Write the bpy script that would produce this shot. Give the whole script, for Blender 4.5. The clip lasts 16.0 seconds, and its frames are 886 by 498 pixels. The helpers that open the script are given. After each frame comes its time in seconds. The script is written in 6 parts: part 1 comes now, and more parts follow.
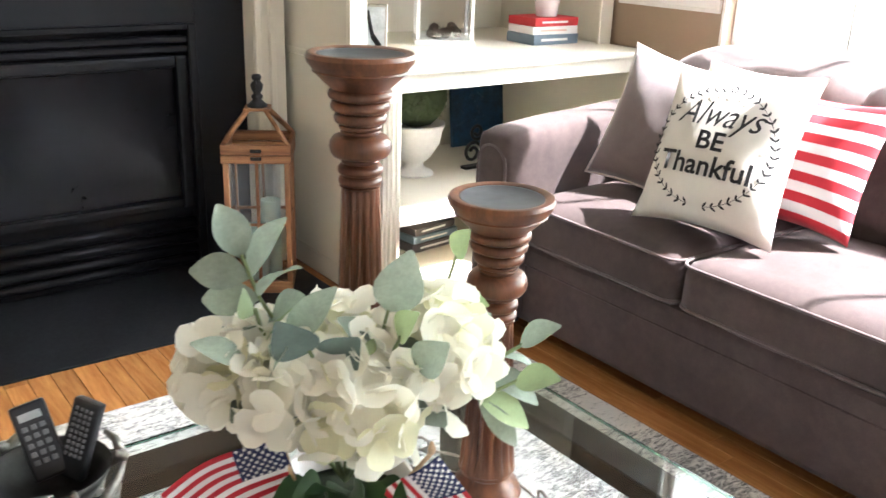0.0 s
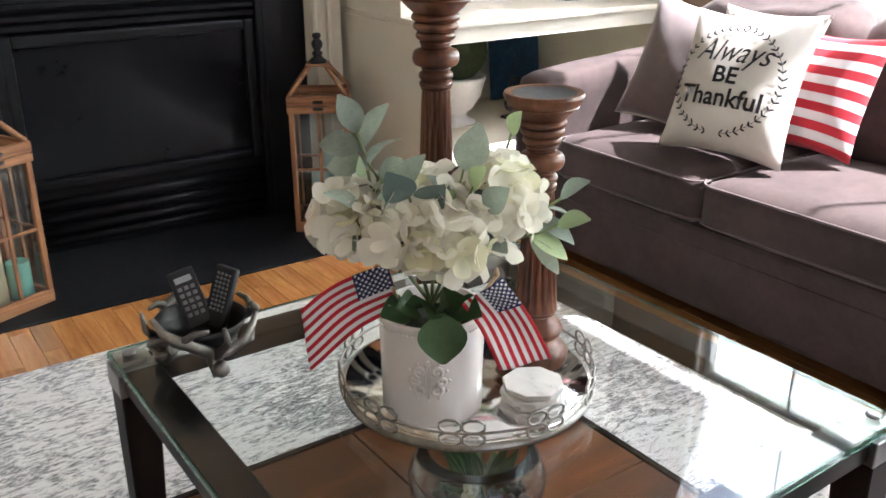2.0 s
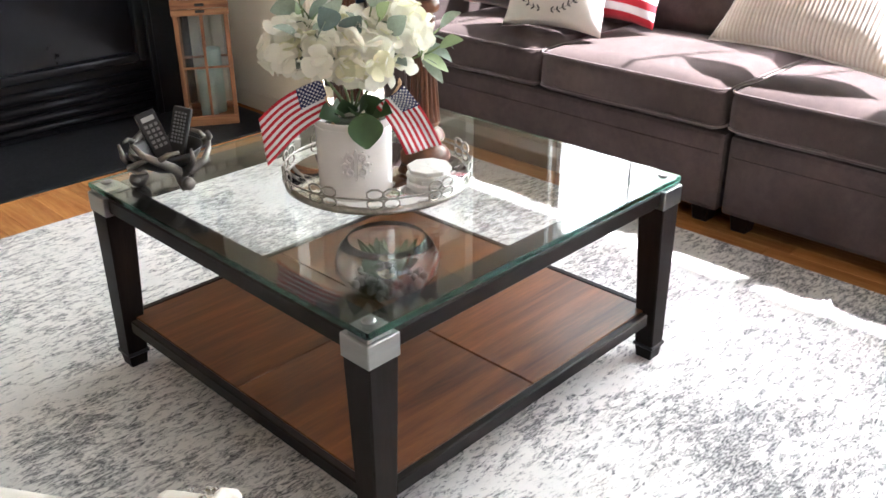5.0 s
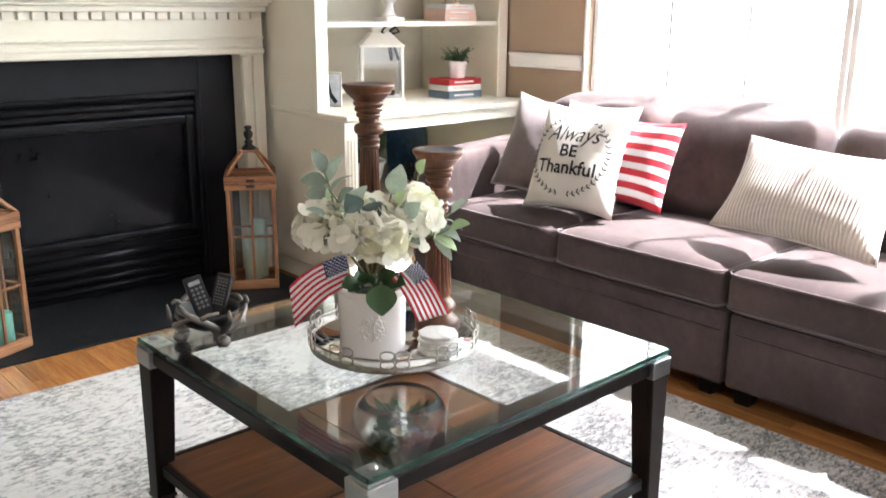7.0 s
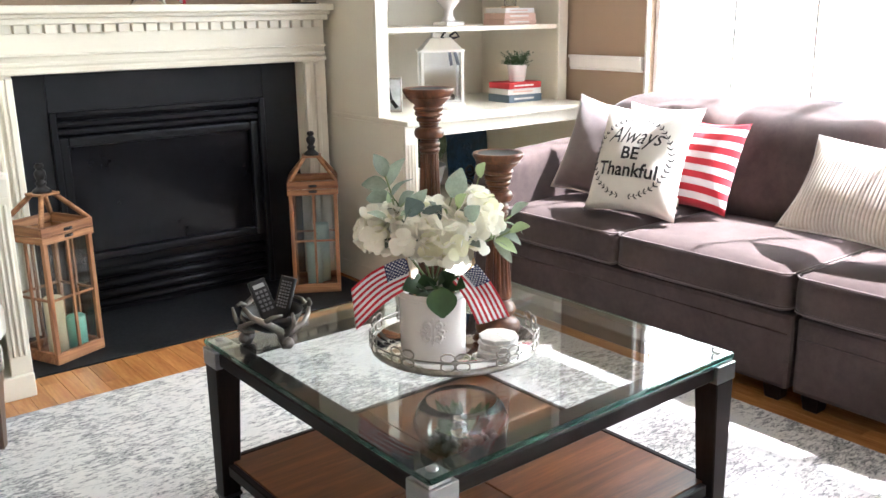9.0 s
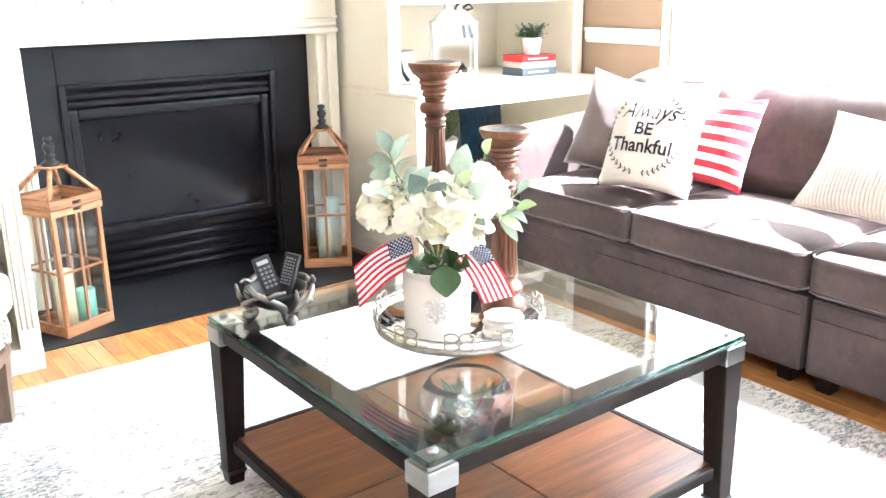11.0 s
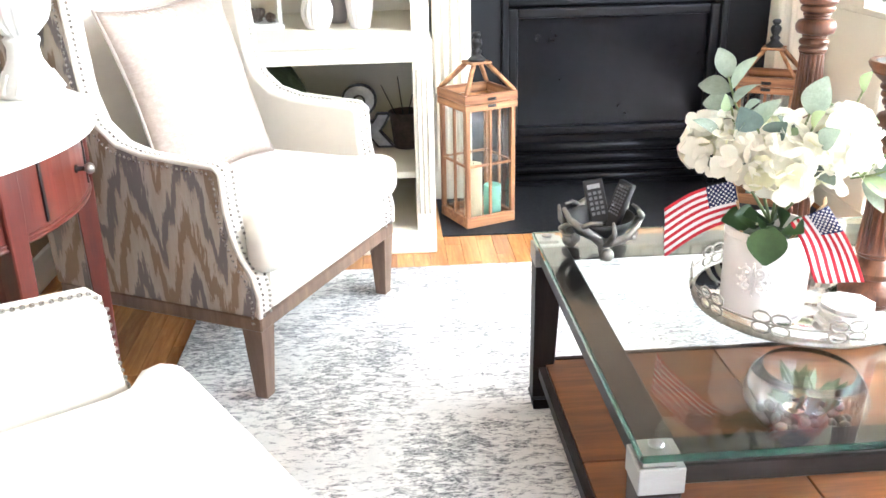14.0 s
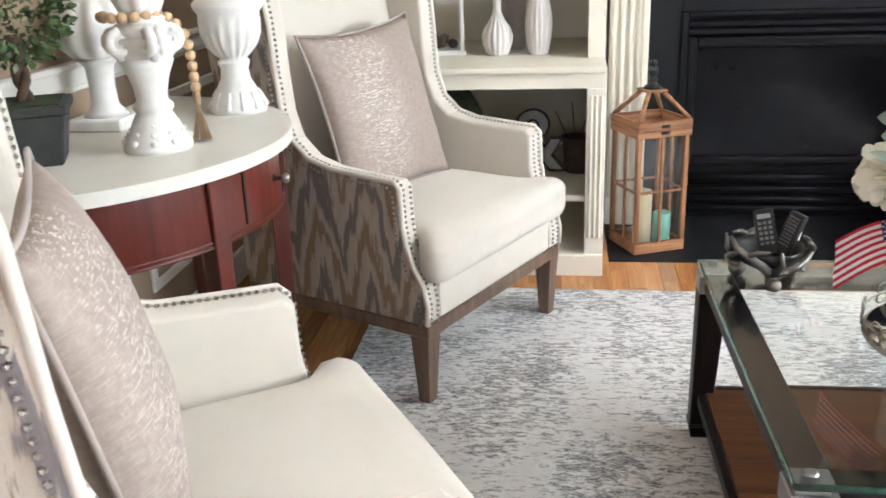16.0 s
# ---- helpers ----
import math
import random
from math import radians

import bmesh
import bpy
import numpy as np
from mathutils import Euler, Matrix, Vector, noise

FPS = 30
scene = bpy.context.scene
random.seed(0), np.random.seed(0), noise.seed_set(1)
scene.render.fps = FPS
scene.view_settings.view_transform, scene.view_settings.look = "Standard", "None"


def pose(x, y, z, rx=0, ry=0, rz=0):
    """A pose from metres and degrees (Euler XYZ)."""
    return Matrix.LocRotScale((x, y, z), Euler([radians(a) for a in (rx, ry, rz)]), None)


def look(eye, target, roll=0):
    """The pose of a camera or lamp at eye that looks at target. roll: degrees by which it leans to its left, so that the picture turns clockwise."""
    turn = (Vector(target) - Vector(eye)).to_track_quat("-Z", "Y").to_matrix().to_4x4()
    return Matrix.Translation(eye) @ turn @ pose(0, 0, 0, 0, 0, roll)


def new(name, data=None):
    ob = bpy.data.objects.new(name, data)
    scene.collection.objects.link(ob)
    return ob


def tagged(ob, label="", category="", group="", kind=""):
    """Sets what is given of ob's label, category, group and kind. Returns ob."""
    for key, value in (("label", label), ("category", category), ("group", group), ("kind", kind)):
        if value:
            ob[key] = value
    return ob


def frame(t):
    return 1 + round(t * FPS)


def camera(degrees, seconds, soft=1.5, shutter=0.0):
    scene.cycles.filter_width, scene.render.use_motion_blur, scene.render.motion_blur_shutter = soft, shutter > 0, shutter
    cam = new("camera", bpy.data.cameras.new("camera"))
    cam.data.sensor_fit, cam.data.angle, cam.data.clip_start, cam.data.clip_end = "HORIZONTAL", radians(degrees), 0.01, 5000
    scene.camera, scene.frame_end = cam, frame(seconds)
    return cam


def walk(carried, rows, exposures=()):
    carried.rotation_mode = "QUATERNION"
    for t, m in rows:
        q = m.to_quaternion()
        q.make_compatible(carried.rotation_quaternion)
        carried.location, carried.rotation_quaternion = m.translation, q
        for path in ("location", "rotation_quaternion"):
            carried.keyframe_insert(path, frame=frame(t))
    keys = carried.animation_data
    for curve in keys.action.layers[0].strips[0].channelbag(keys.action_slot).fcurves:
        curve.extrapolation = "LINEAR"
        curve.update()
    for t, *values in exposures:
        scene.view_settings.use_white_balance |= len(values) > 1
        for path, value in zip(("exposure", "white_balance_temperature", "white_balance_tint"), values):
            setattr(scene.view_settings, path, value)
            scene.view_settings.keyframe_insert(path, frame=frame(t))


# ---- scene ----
cam = camera(53.1, 16.0, 1.5, 0.35)
PATH = [
    (0, (0.008, 0.017, 1.319), (1.144, 1.515, 0.637), 2.0),
    (0.5, (-0.1, -0.048, 1.319), (0.993, 1.488, 0.65), -0.2),
    (1, (-0.214, -0.111, 1.289), (0.9, 1.358, 0.514), -1.1),
    (1.5, (-0.245, -0.158, 1.282), (0.897, 1.24, 0.421), 0.7),
    (2, (-0.249, -0.269, 1.305), (0.809, 1.259, 0.567), -0.1),
    (2.5, (-0.281, -0.381, 1.297), (0.667, 1.2, 0.522), 0.2),
    (3, (-0.35, -0.452, 1.289), (0.46, 1.152, 0.41), -0.6),
    (3.5, (-0.453, -0.486, 1.295), (0.392, 1.102, 0.422), -0.5),
    (4, (-0.582, -0.533, 1.281), (0.458, 0.922, 0.384), -1.3),
    (4.5, (-0.663, -0.6, 1.279), (0.542, 0.698, 0.35), -1.9),
    (6.8, (-0.797, -0.854, 1.352), (0.515, 0.542, 0.776), 0.5),
    (7, (-0.806, -0.874, 1.362), (0.488, 0.557, 0.837), 0.4),
    (7.5, (-0.813, -0.885, 1.368), (0.504, 0.552, 0.923), 0.9),
    (8, (-0.811, -0.888, 1.374), (0.461, 0.574, 0.879), 0.3),
    (8.5, (-0.816, -0.883, 1.367), (0.413, 0.609, 0.856), -0.4),
    (9, (-0.812, -0.882, 1.361), (0.38, 0.639, 0.846), -0.8),
    (11.3, (-0.755, -0.87, 1.362), (0.375, 0.672, 0.775), -0.8),
    (11.5, (-0.741, -0.87, 1.346), (0.319, 0.721, 0.758), -1.0),
    (12, (-0.584, -0.784, 1.306), (0.367, 0.81, 0.562), -0.5),
    (12.5, (-0.464, -0.738, 1.297), (0.35, 0.885, 0.458), 0.3),
    (13, (-0.377, -0.737, 1.286), (0.169, 0.987, 0.431), -1.0),
    (13.5, (-0.302, -0.774, 1.301), (-0.079, 1.061, 0.537), 0.2),
    (14, (-0.275, -0.809, 1.316), (-0.173, 1.047, 0.579), -1.3),
    (14.5, (-0.258, -0.833, 1.321), (-0.194, 1.038, 0.618), -1.3),
    (15, (-0.242, -0.862, 1.322), (-0.301, 1.01, 0.621), -1.9),
    (15.5, (-0.242, -0.885, 1.325), (-0.417, 0.986, 0.642), -2.3),
    (16, (-0.27, -0.902, 1.331), (-0.541, 0.961, 0.656), -2.1),
]
EXPO = [(0.0, 3.06, 5800, 15), (0.5, 2.86, 5800, 17), (1.0, 2.36, 5800, 18), (2.2, 2.31, 5850, 19), (3.2, 3.16, 6050, 21), (4.0, 3.22, 5950, 19), (4.7, 2.90, 5850, 18), (6.8, 2.76, 5800, 17), (9.2, 2.81, 5750, 17), (11.3, 4.36, 5550, 14), (12.2, 4.36, 5500, 10), (13.0, 4.96, 5500, 11), (13.6, 4.76, 5550, 14), (14.3, 3.58, 5650, 19), (15.0, 3.10, 5700, 18), (16.0, 2.86, 5780, 19)]
walk(cam, [(t, look(eye, target, roll)) for t, eye, target, roll in PATH], EXPO)

# ---- world, sun and sky light ----
world = bpy.data.worlds.new("sky")
scene.world = world
world.use_nodes = True
wn, wl = world.node_tree.nodes, world.node_tree.links
sky = wn.new("ShaderNodeTexSky")
sky.sky_type, sky.sun_disc = "NISHITA", False
sky.sun_elevation, sky.sun_rotation = radians(59), radians(124)
wl.new(sky.outputs[0], wn["Background"].inputs[0])
wn["Background"].inputs[1].default_value = 0.07

sun = new("sun", bpy.data.lights.new("sun", "SUN"))
sun.data.energy, sun.data.angle, sun.data.color = 5.0, radians(0.6), (1.0, 0.95, 0.88)
sun.matrix_world = look((4.3, -0.8, 4.7), (2.2, 0.6, 0.5))


def area_light(name, m, w, h, power, color):
    ob = new(name, bpy.data.lights.new(name, "AREA"))
    ob.data.shape, ob.data.size, ob.data.size_y = "RECTANGLE", w, h
    ob.data.energy, ob.data.color = power, color
    ob.matrix_world = m
    return ob


# sky light in the big side window's opening; fill from an added rear window
area_light("window_skylight", look((3.05, 0.1, 1.72), (1.0, 0.1, 0.9)), 3.9, 1.7, 11.5, (0.95, 0.98, 1.0))
area_light("rear_skylight", look((-0.2, -3.12, 1.1), (0.2, 0.5, 0.9)), 2.2, 0.9, 1.7, (0.97, 0.98, 1.0))


# ---- materials ----
def nodes_of(name):
    m = bpy.data.materials.new(name)
    m.use_nodes = True
    return m, m.node_tree.nodes, m.node_tree.links, m.node_tree.nodes["Principled BSDF"]


def coords(n, l, scale=(1, 1, 1), rot=(0, 0, 0), kind="Object"):
    tc, mp = n.new("ShaderNodeTexCoord"), n.new("ShaderNodeMapping")
    mp.inputs["Scale"].default_value, mp.inputs["Rotation"].default_value = scale, rot
    l.new(tc.outputs[kind], mp.inputs[0])
    return mp.outputs[0]


def noise_tex(n, l, vec, scale, detail=4.0, rough=0.6, distort=0.0):
    t = n.new("ShaderNodeTexNoise")
    t.inputs["Scale"].default_value, t.inputs["Detail"].default_value = scale, detail
    t.inputs["Roughness"].default_value, t.inputs["Distortion"].default_value = rough, distort
    l.new(vec, t.inputs["Vector"])
    return t.outputs["Fac"]


def ramp(n, l, fac, stops):
    r = n.new("ShaderNodeValToRGB")
    while len(r.color_ramp.elements) < len(stops):
        r.color_ramp.elements.new(0.5)
    for e, (p, c) in zip(r.color_ramp.elements, stops):
        e.position, e.color = p, (*c, 1) if len(c) == 3 else c
    l.new(fac, r.inputs[0])
    return r.outputs["Color"]


def mix(n, l, fac, a, b, how="MIX"):
    m = n.new("ShaderNodeMix")
    m.data_type, m.blend_type = "RGBA", how
    for sock, v in ((m.inputs["Factor"], fac), (m.inputs[6], a), (m.inputs[7], b)):
        if isinstance(v, (int, float)):
            sock.default_value = v
        elif isinstance(v, tuple):
            sock.default_value = (*v, 1)
        else:
            l.new(v, sock)
    return m.outputs[2]


def bump(n, l, height, strength, distance, bsdf):
    b = n.new("ShaderNodeBump")
    b.inputs["Strength"].default_value, b.inputs["Distance"].default_value = strength, distance
    l.new(height, b.inputs["Height"])
    l.new(b.outputs[0], bsdf.inputs["Normal"])


def surface(name, col, dark=0.75, rough=0.5, metal=0.0, big=3.0, fine=60.0, relief=0.15, dist=0.002, stretch=(1, 1, 1), sheen=0.0, vary=0.0, coat=0.0):
    """A worn surface: broad tone drift, fine grain in colour and relief."""
    m, n, l, b = nodes_of(name)
    vec = coords(n, l, stretch)
    a, f = noise_tex(n, l, vec, big, 3), noise_tex(n, l, vec, fine, 5, 0.7)
    lo = tuple(c * dark for c in col)
    c1 = ramp(n, l, a, [(0.3, lo), (0.7, col)])
    c2 = ramp(n, l, f, [(0.3, (dark, dark, dark)), (0.65, (1, 1, 1))])
    out = mix(n, l, 0.6, c1, c2, "MULTIPLY")
    if vary:
        info = n.new("ShaderNodeObjectInfo")
        v = ramp(n, l, info.outputs["Random"], [(0, (1 - vary,) * 3), (1, (1 + vary, 1 + vary * 0.9, 1 + vary * 0.8))])
        out = mix(n, l, 1.0, out, v, "MULTIPLY")
    l.new(out, b.inputs["Base Color"])
    r = ramp(n, l, f, [(0.2, (rough * 0.8,) * 3), (0.8, (min(1, rough * 1.15),) * 3)])
    l.new(r, b.inputs["Roughness"])
    b.inputs["Metallic"].default_value = metal
    b.inputs["Sheen Weight"].default_value = sheen
    b.inputs["Coat Weight"].default_value = coat
    bump(n, l, f, relief, dist, b)
    return m


def wood(name, dark, light, rough=0.4, axis=0, scale=7.0, vary=0.0, island=False, coat=0.0, spec=0.5):
    m, n, l, b = nodes_of(name)
    st = [scale * 4, scale * 4, scale * 4]
    st[axis] = scale * 0.35
    vec = coords(n, l, tuple(st))
    g, f = noise_tex(n, l, vec, 1.0, 6, 0.65, 0.6), noise_tex(n, l, vec, 7.0, 4, 0.7)
    c = ramp(n, l, g, [(0.3, dark), (0.5, tuple((p + q) / 2 for p, q in zip(dark, light))), (0.68, light)])
    c = mix(n, l, 0.35, c, ramp(n, l, f, [(0.35, (0.55, 0.5, 0.46)), (0.6, (1, 1, 1))]), "MULTIPLY")
    if vary:
        src = n.new("ShaderNodeNewGeometry").outputs["Random Per Island"] if island else n.new("ShaderNodeObjectInfo").outputs["Random"]
        c = mix(n, l, 1.0, c, ramp(n, l, src, [(0, (1 - vary, 1 - vary, 1 - vary)), (1, (1 + vary, 1 + vary * 0.9, 1 + vary * 0.7))]), "MULTIPLY")
    l.new(c, b.inputs["Base Color"])
    b.inputs["Roughness"].default_value, b.inputs["Coat Weight"].default_value = rough, coat
    b.inputs["Coat Roughness"].default_value, b.inputs["Specular IOR Level"].default_value = 0.2, spec
    bump(n, l, f, 0.12, 0.0015, b)
    return m


def fabric(name, col, dark=0.8, weave=420.0, sheen=0.3, rough=0.9, nap=5.0, relief=0.35):
    m, n, l, b = nodes_of(name)
    vec = coords(n, l)
    a = noise_tex(n, l, vec, nap, 4, 0.65, 0.4)
    f = noise_tex(n, l, vec, weave, 2, 0.6)
    g = noise_tex(n, l, vec, 38.0, 3)
    c = ramp(n, l, a, [(0.3, tuple(x * dark for x in col)), (0.7, col)])
    c = mix(n, l, 0.35, c, ramp(n, l, f, [(0.3, (dark,) * 3), (0.7, (1, 1, 1))]), "MULTIPLY")
    c = mix(n, l, 0.3, c, ramp(n, l, g, [(0.35, (dark,) * 3), (0.65, (1, 1, 1))]), "MULTIPLY")
    l.new(c, b.inputs["Base Color"])
    b.inputs["Roughness"].default_value, b.inputs["Sheen Weight"].default_value = rough, sheen
    bump(n, l, f, relief, 0.0012, b)
    return m


def glass(name, tint=(1, 1, 1), rough=0.0):
    m, n, l, b = nodes_of(name)
    b.inputs["Base Color"].default_value = (*tint, 1)
    b.inputs["Roughness"].default_value, b.inputs["Transmission Weight"].default_value, b.inputs["IOR"].default_value = rough, 1.0, 1.45
    return m


def pane_glass(name, tint):
    """Clear glass for closed panes and vessels."""
    m, n, l, b = nodes_of(name)
    b.inputs["Base Color"].default_value = (*tint, 1)
    b.inputs["Roughness"].default_value, b.inputs["Transmission Weight"].default_value, b.inputs["IOR"].default_value = 0.0, 1.0, 1.45
    return m


def rug_material():
    m, n, l, b = nodes_of("rug_pile")
    vec = coords(n, l, (1, 1, 1), (0, 0, 0.02))
    wide = coords(n, l, (0.8, 2.1, 1), (0, 0, 0.02))
    patch = noise_tex(n, l, vec, 1.9, 5, 0.65, 0.8)
    spots = noise_tex(n, l, wide, 36.0, 8, 0.80, 0.5)
    fine = noise_tex(n, l, wide, 100.0, 5, 0.75)
    pile = noise_tex(n, l, vec, 500.0, 2)
    amount = n.new("ShaderNodeMath")
    amount.operation = "MULTIPLY_ADD"
    l.new(patch, amount.inputs[0])
    amount.inputs[1].default_value, amount.inputs[2].default_value = 0.5, -0.25
    total = n.new("ShaderNodeMath")
    total.operation = "ADD"
    l.new(spots, total.inputs[0])
    l.new(amount.outputs[0], total.inputs[1])
    ink = ramp(n, l, total.outputs[0], [(0.485, (0, 0, 0)), (0.56, (1, 1, 1))])
    tone = ramp(n, l, fine, [(0.35, (0.045, 0.047, 0.055)), (0.62, (0.22, 0.214, 0.218))])
    ground = ramp(n, l, patch, [(0.32, (0.64, 0.625, 0.605)), (0.45, (0.74, 0.715, 0.68)), (0.6, (0.82, 0.80, 0.76))])
    c = mix(n, l, ink, ground, tone)
    brk = ramp(n, l, fine, [(0.46, (0, 0, 0)), (0.56, (1, 1, 1))])
    c = mix(n, l, mix(n, l, 0.45, (0, 0, 0), brk), c, ground)
    l.new(c, b.inputs["Base Color"])
    b.inputs["Roughness"].default_value, b.inputs["Sheen Weight"].default_value = 0.95, 0.2
    bump(n, l, pile, 0.6, 0.003, b)
    return m


def ikat_material():
    """Flame-stitch weave: tall zigzag bands with feathered edges in cream, taupe and grey-violet."""
    m, n, l, b = nodes_of("ikat_weave")
    vec = coords(n, l)
    sep = n.new("ShaderNodeSeparateXYZ")
    l.new(vec, sep.inputs[0])
    feather = noise_tex(n, l, coords(n, l, (60, 60, 7)), 1.0, 5, 0.7)
    swirl = noise_tex(n, l, coords(n, l, (6, 6, 2.5)), 1.0, 2)

    def math(op, a, c=None):
        k = n.new("ShaderNodeMath")
        k.operation = op
        for s, v in zip(k.inputs, (a, c)):
            if v is None:
                continue
            if isinstance(v, (int, float)):
                s.default_value = v
            else:
                l.new(v, s)
        return k.outputs[0]

    across = math("ADD", sep.outputs[0], sep.outputs[1])
    zig = math("PINGPONG", math("ADD", across, math("MULTIPLY", swirl, 0.14)), 0.095)
    along = math("ADD", math("MULTIPLY", sep.outputs[2], 2.7), math("MULTIPLY", zig, 8.5))
    along = math("ADD", along, math("MULTIPLY", feather, 0.8))
    along = math("ADD", along, math("MULTIPLY", swirl, 0.5))
    band = math("FRACT", along)
    cream, taupe, grey, pale = (0.40, 0.33, 0.26), (0.25, 0.18, 0.12), (0.18, 0.155, 0.15), (0.45, 0.385, 0.32)
    c = ramp(n, l, band, [(0.0, taupe), (0.22, taupe), (0.27, pale), (0.44, cream), (0.49, grey), (0.70, grey), (0.75, pale), (0.95, cream)])
    f = noise_tex(n, l, vec, 450.0, 2)
    c = mix(n, l, 0.3, c, ramp(n, l, f, [(0.3, (0.75,) * 3), (0.7, (1, 1, 1))]), "MULTIPLY")
    l.new(c, b.inputs["Base Color"])
    b.inputs["Roughness"].default_value = 0.9
    bump(n, l, f, 0.3, 0.001, b)
    return m


def glint_fabric():
    """Greige cloth with short woven metallic dashes over part of its width."""
    m, n, l, b = nodes_of("glint_cloth")
    vec = coords(n, l)
    base = noise_tex(n, l, coords(n, l, (60, 60, 70)), 1.0, 5, 0.7)
    weft = noise_tex(n, l, coords(n, l, (20, 46, 420)), 1.0, 3, 0.6)
    warp = noise_tex(n, l, coords(n, l, (20, 400, 60)), 1.0, 3, 0.6)
    sep = n.new("ShaderNodeSeparateXYZ")
    l.new(vec, sep.inputs[0])
    mr = n.new("ShaderNodeMapRange")
    mr.inputs[1].default_value, mr.inputs[2].default_value = -0.25, 0.25
    l.new(sep.outputs[1], mr.inputs[0])
    zone = ramp(n, l, mr.outputs[0], [(0.34, (0, 0, 0)), (0.54, (1, 1, 1)), (0.72, (1, 1, 1)), (0.93, (0.15, 0.15, 0.15))])
    hit = mix(n, l, 1.0, ramp(n, l, weft, [(0.56, (0, 0, 0)), (0.61, (1, 1, 1))]), ramp(n, l, warp, [(0.59, (0, 0, 0)), (0.64, (0.8, 0.8, 0.8))]), "LIGHTEN")
    g = mix(n, l, 1.0, hit, zone, "MULTIPLY")
    c = ramp(n, l, base, [(0.3, (0.32, 0.255, 0.222)), (0.7, (0.405, 0.335, 0.295))])
    l.new(mix(n, l, g, c, (0.70, 0.64, 0.58)), b.inputs["Base Color"])
    l.new(ramp(n, l, g, [(0, (0, 0, 0)), (1, (0.5,) * 3)]), b.inputs["Metallic"])
    l.new(ramp(n, l, g, [(0, (0.95,) * 3), (1, (0.45,) * 3)]), b.inputs["Roughness"])
    b.inputs["Specular IOR Level"].default_value = 0.2
    bump(n, l, base, 0.3, 0.0015, b)
    return m


def backdrop_material():
    """Bright hazy garden outside the windows."""
    m, n, l, b = nodes_of("garden_light")
    vec = coords(n, l, (1, 1, 1))
    a = noise_tex(n, l, vec, 0.7, 5, 0.6, 0.4)
    f = noise_tex(n, l, vec, 4.0, 6, 0.7)
    sep = n.new("ShaderNodeSeparateXYZ")
    l.new(vec, sep.inputs[0])
    c = ramp(n, l, a, [(0.33, (0.13, 0.20, 0.09)), (0.45, (0.55, 0.64, 0.47)), (0.55, (1, 1, 1))])
    c = mix(n, l, 0.6, c, ramp(n, l, f, [(0.35, (0.35, 0.45, 0.25)), (0.65, (1, 1, 1))]), "MULTIPLY")
    e = n.new("ShaderNodeEmission")
    e.inputs[1].default_value = 2.4
    l.new(c, e.inputs[0])
    l.new(e.outputs[0], n["Material Output"].inputs[0])
    return m


M_wall = surface("tan_wall_paint", (0.36, 0.26, 0.175), 0.93, 0.75, big=1.2, fine=180, relief=0.08)
M_white = surface("white_trim_paint", (0.80, 0.78, 0.73), 0.95, 0.38, big=1.5, fine=90, relief=0.04)
M_cream = surface("cream_cabinet_paint", (0.84, 0.785, 0.655), 0.95, 0.42, big=1.4, fine=70, relief=0.05)
M_ceiling = surface("ceiling_paint", (0.8, 0.79, 0.77), 0.96, 0.9, big=1.0, fine=120, relief=0.1)
M_slate = surface("black_slate", (0.017, 0.017, 0.019), 0.7, 0.55, big=4, fine=70, relief=0.12, dist=0.003)
M_iron = surface("black_painted_steel", (0.010, 0.010, 0.0115), 0.7, 0.35, 0.0, big=5, fine=160, relief=0.06)
M_fireglass = surface("dark_firebox_glass", (0.010, 0.010, 0.012), 0.6, 0.16, 0.0, big=3, fine=20, relief=0.0)
M_oak = wood("oak_floor", (0.34, 0.13, 0.035), (0.62, 0.30, 0.10), 0.26, axis=1, scale=6, vary=0.22, coat=0.35)
M_oak_rest = wood("oak_floor_rest", (0.34, 0.13, 0.035), (0.62, 0.30, 0.10), 0.26, axis=1, scale=6, vary=0.22, island=True, coat=0.35)
M_gap = surface("floor_joint_dark", (0.06, 0.03, 0.015), 0.7, 0.8)
M_rug = rug_material()
M_sofa = fabric("taupe_microsuede", (0.098, 0.069, 0.063), 0.58, 300, 0.10, 0.85, 4.0, 0.25)
M_piping = fabric("taupe_piping", (0.125, 0.093, 0.086), 0.8, 300, 0.25)
M_ivory = fabric("ivory_linen", (0.66, 0.605, 0.525), 0.93, 520, 0.15, 0.9, 3.0, 0.3)
M_canvas = fabric("natural_canvas", (0.78, 0.74, 0.66), 0.9, 380, 0.1, 0.9, 3.0, 0.4)
M_ikat = ikat_material()
M_glint = glint_fabric()
M_nail = surface("pewter_nailhead", (0.46, 0.43, 0.40), 0.8, 0.28, 1.0, fine=200)
M_leg = wood("grey_brown_leg_wood", (0.10, 0.06, 0.04), (0.21, 0.135, 0.09), 0.45, axis=2, scale=6)
M_espresso = wood("espresso_wood", (0.006, 0.004, 0.0035), (0.017, 0.010, 0.008), 0.42, axis=0, scale=5, spec=0.3)
M_espresso_z = wood("espresso_wood_upright", (0.006, 0.004, 0.0035), (0.017, 0.010, 0.008), 0.42, axis=2, scale=5, spec=0.3)
M_veneer = wood("walnut_veneer", (0.040, 0.011, 0.003), (0.155, 0.052, 0.014), 0.40, axis=0, scale=5, vary=0.15, coat=0.06, spec=0.25)
M_steel = surface("brushed_nickel", (0.36, 0.355, 0.35), 0.85, 0.36, 1.0, big=6, fine=140, relief=0.05, stretch=(1, 1, 6))
M_chrome = surface("aged_silver", (0.50, 0.465, 0.415), 0.62, 0.36, 1.0, big=30, fine=150, relief=0.1)
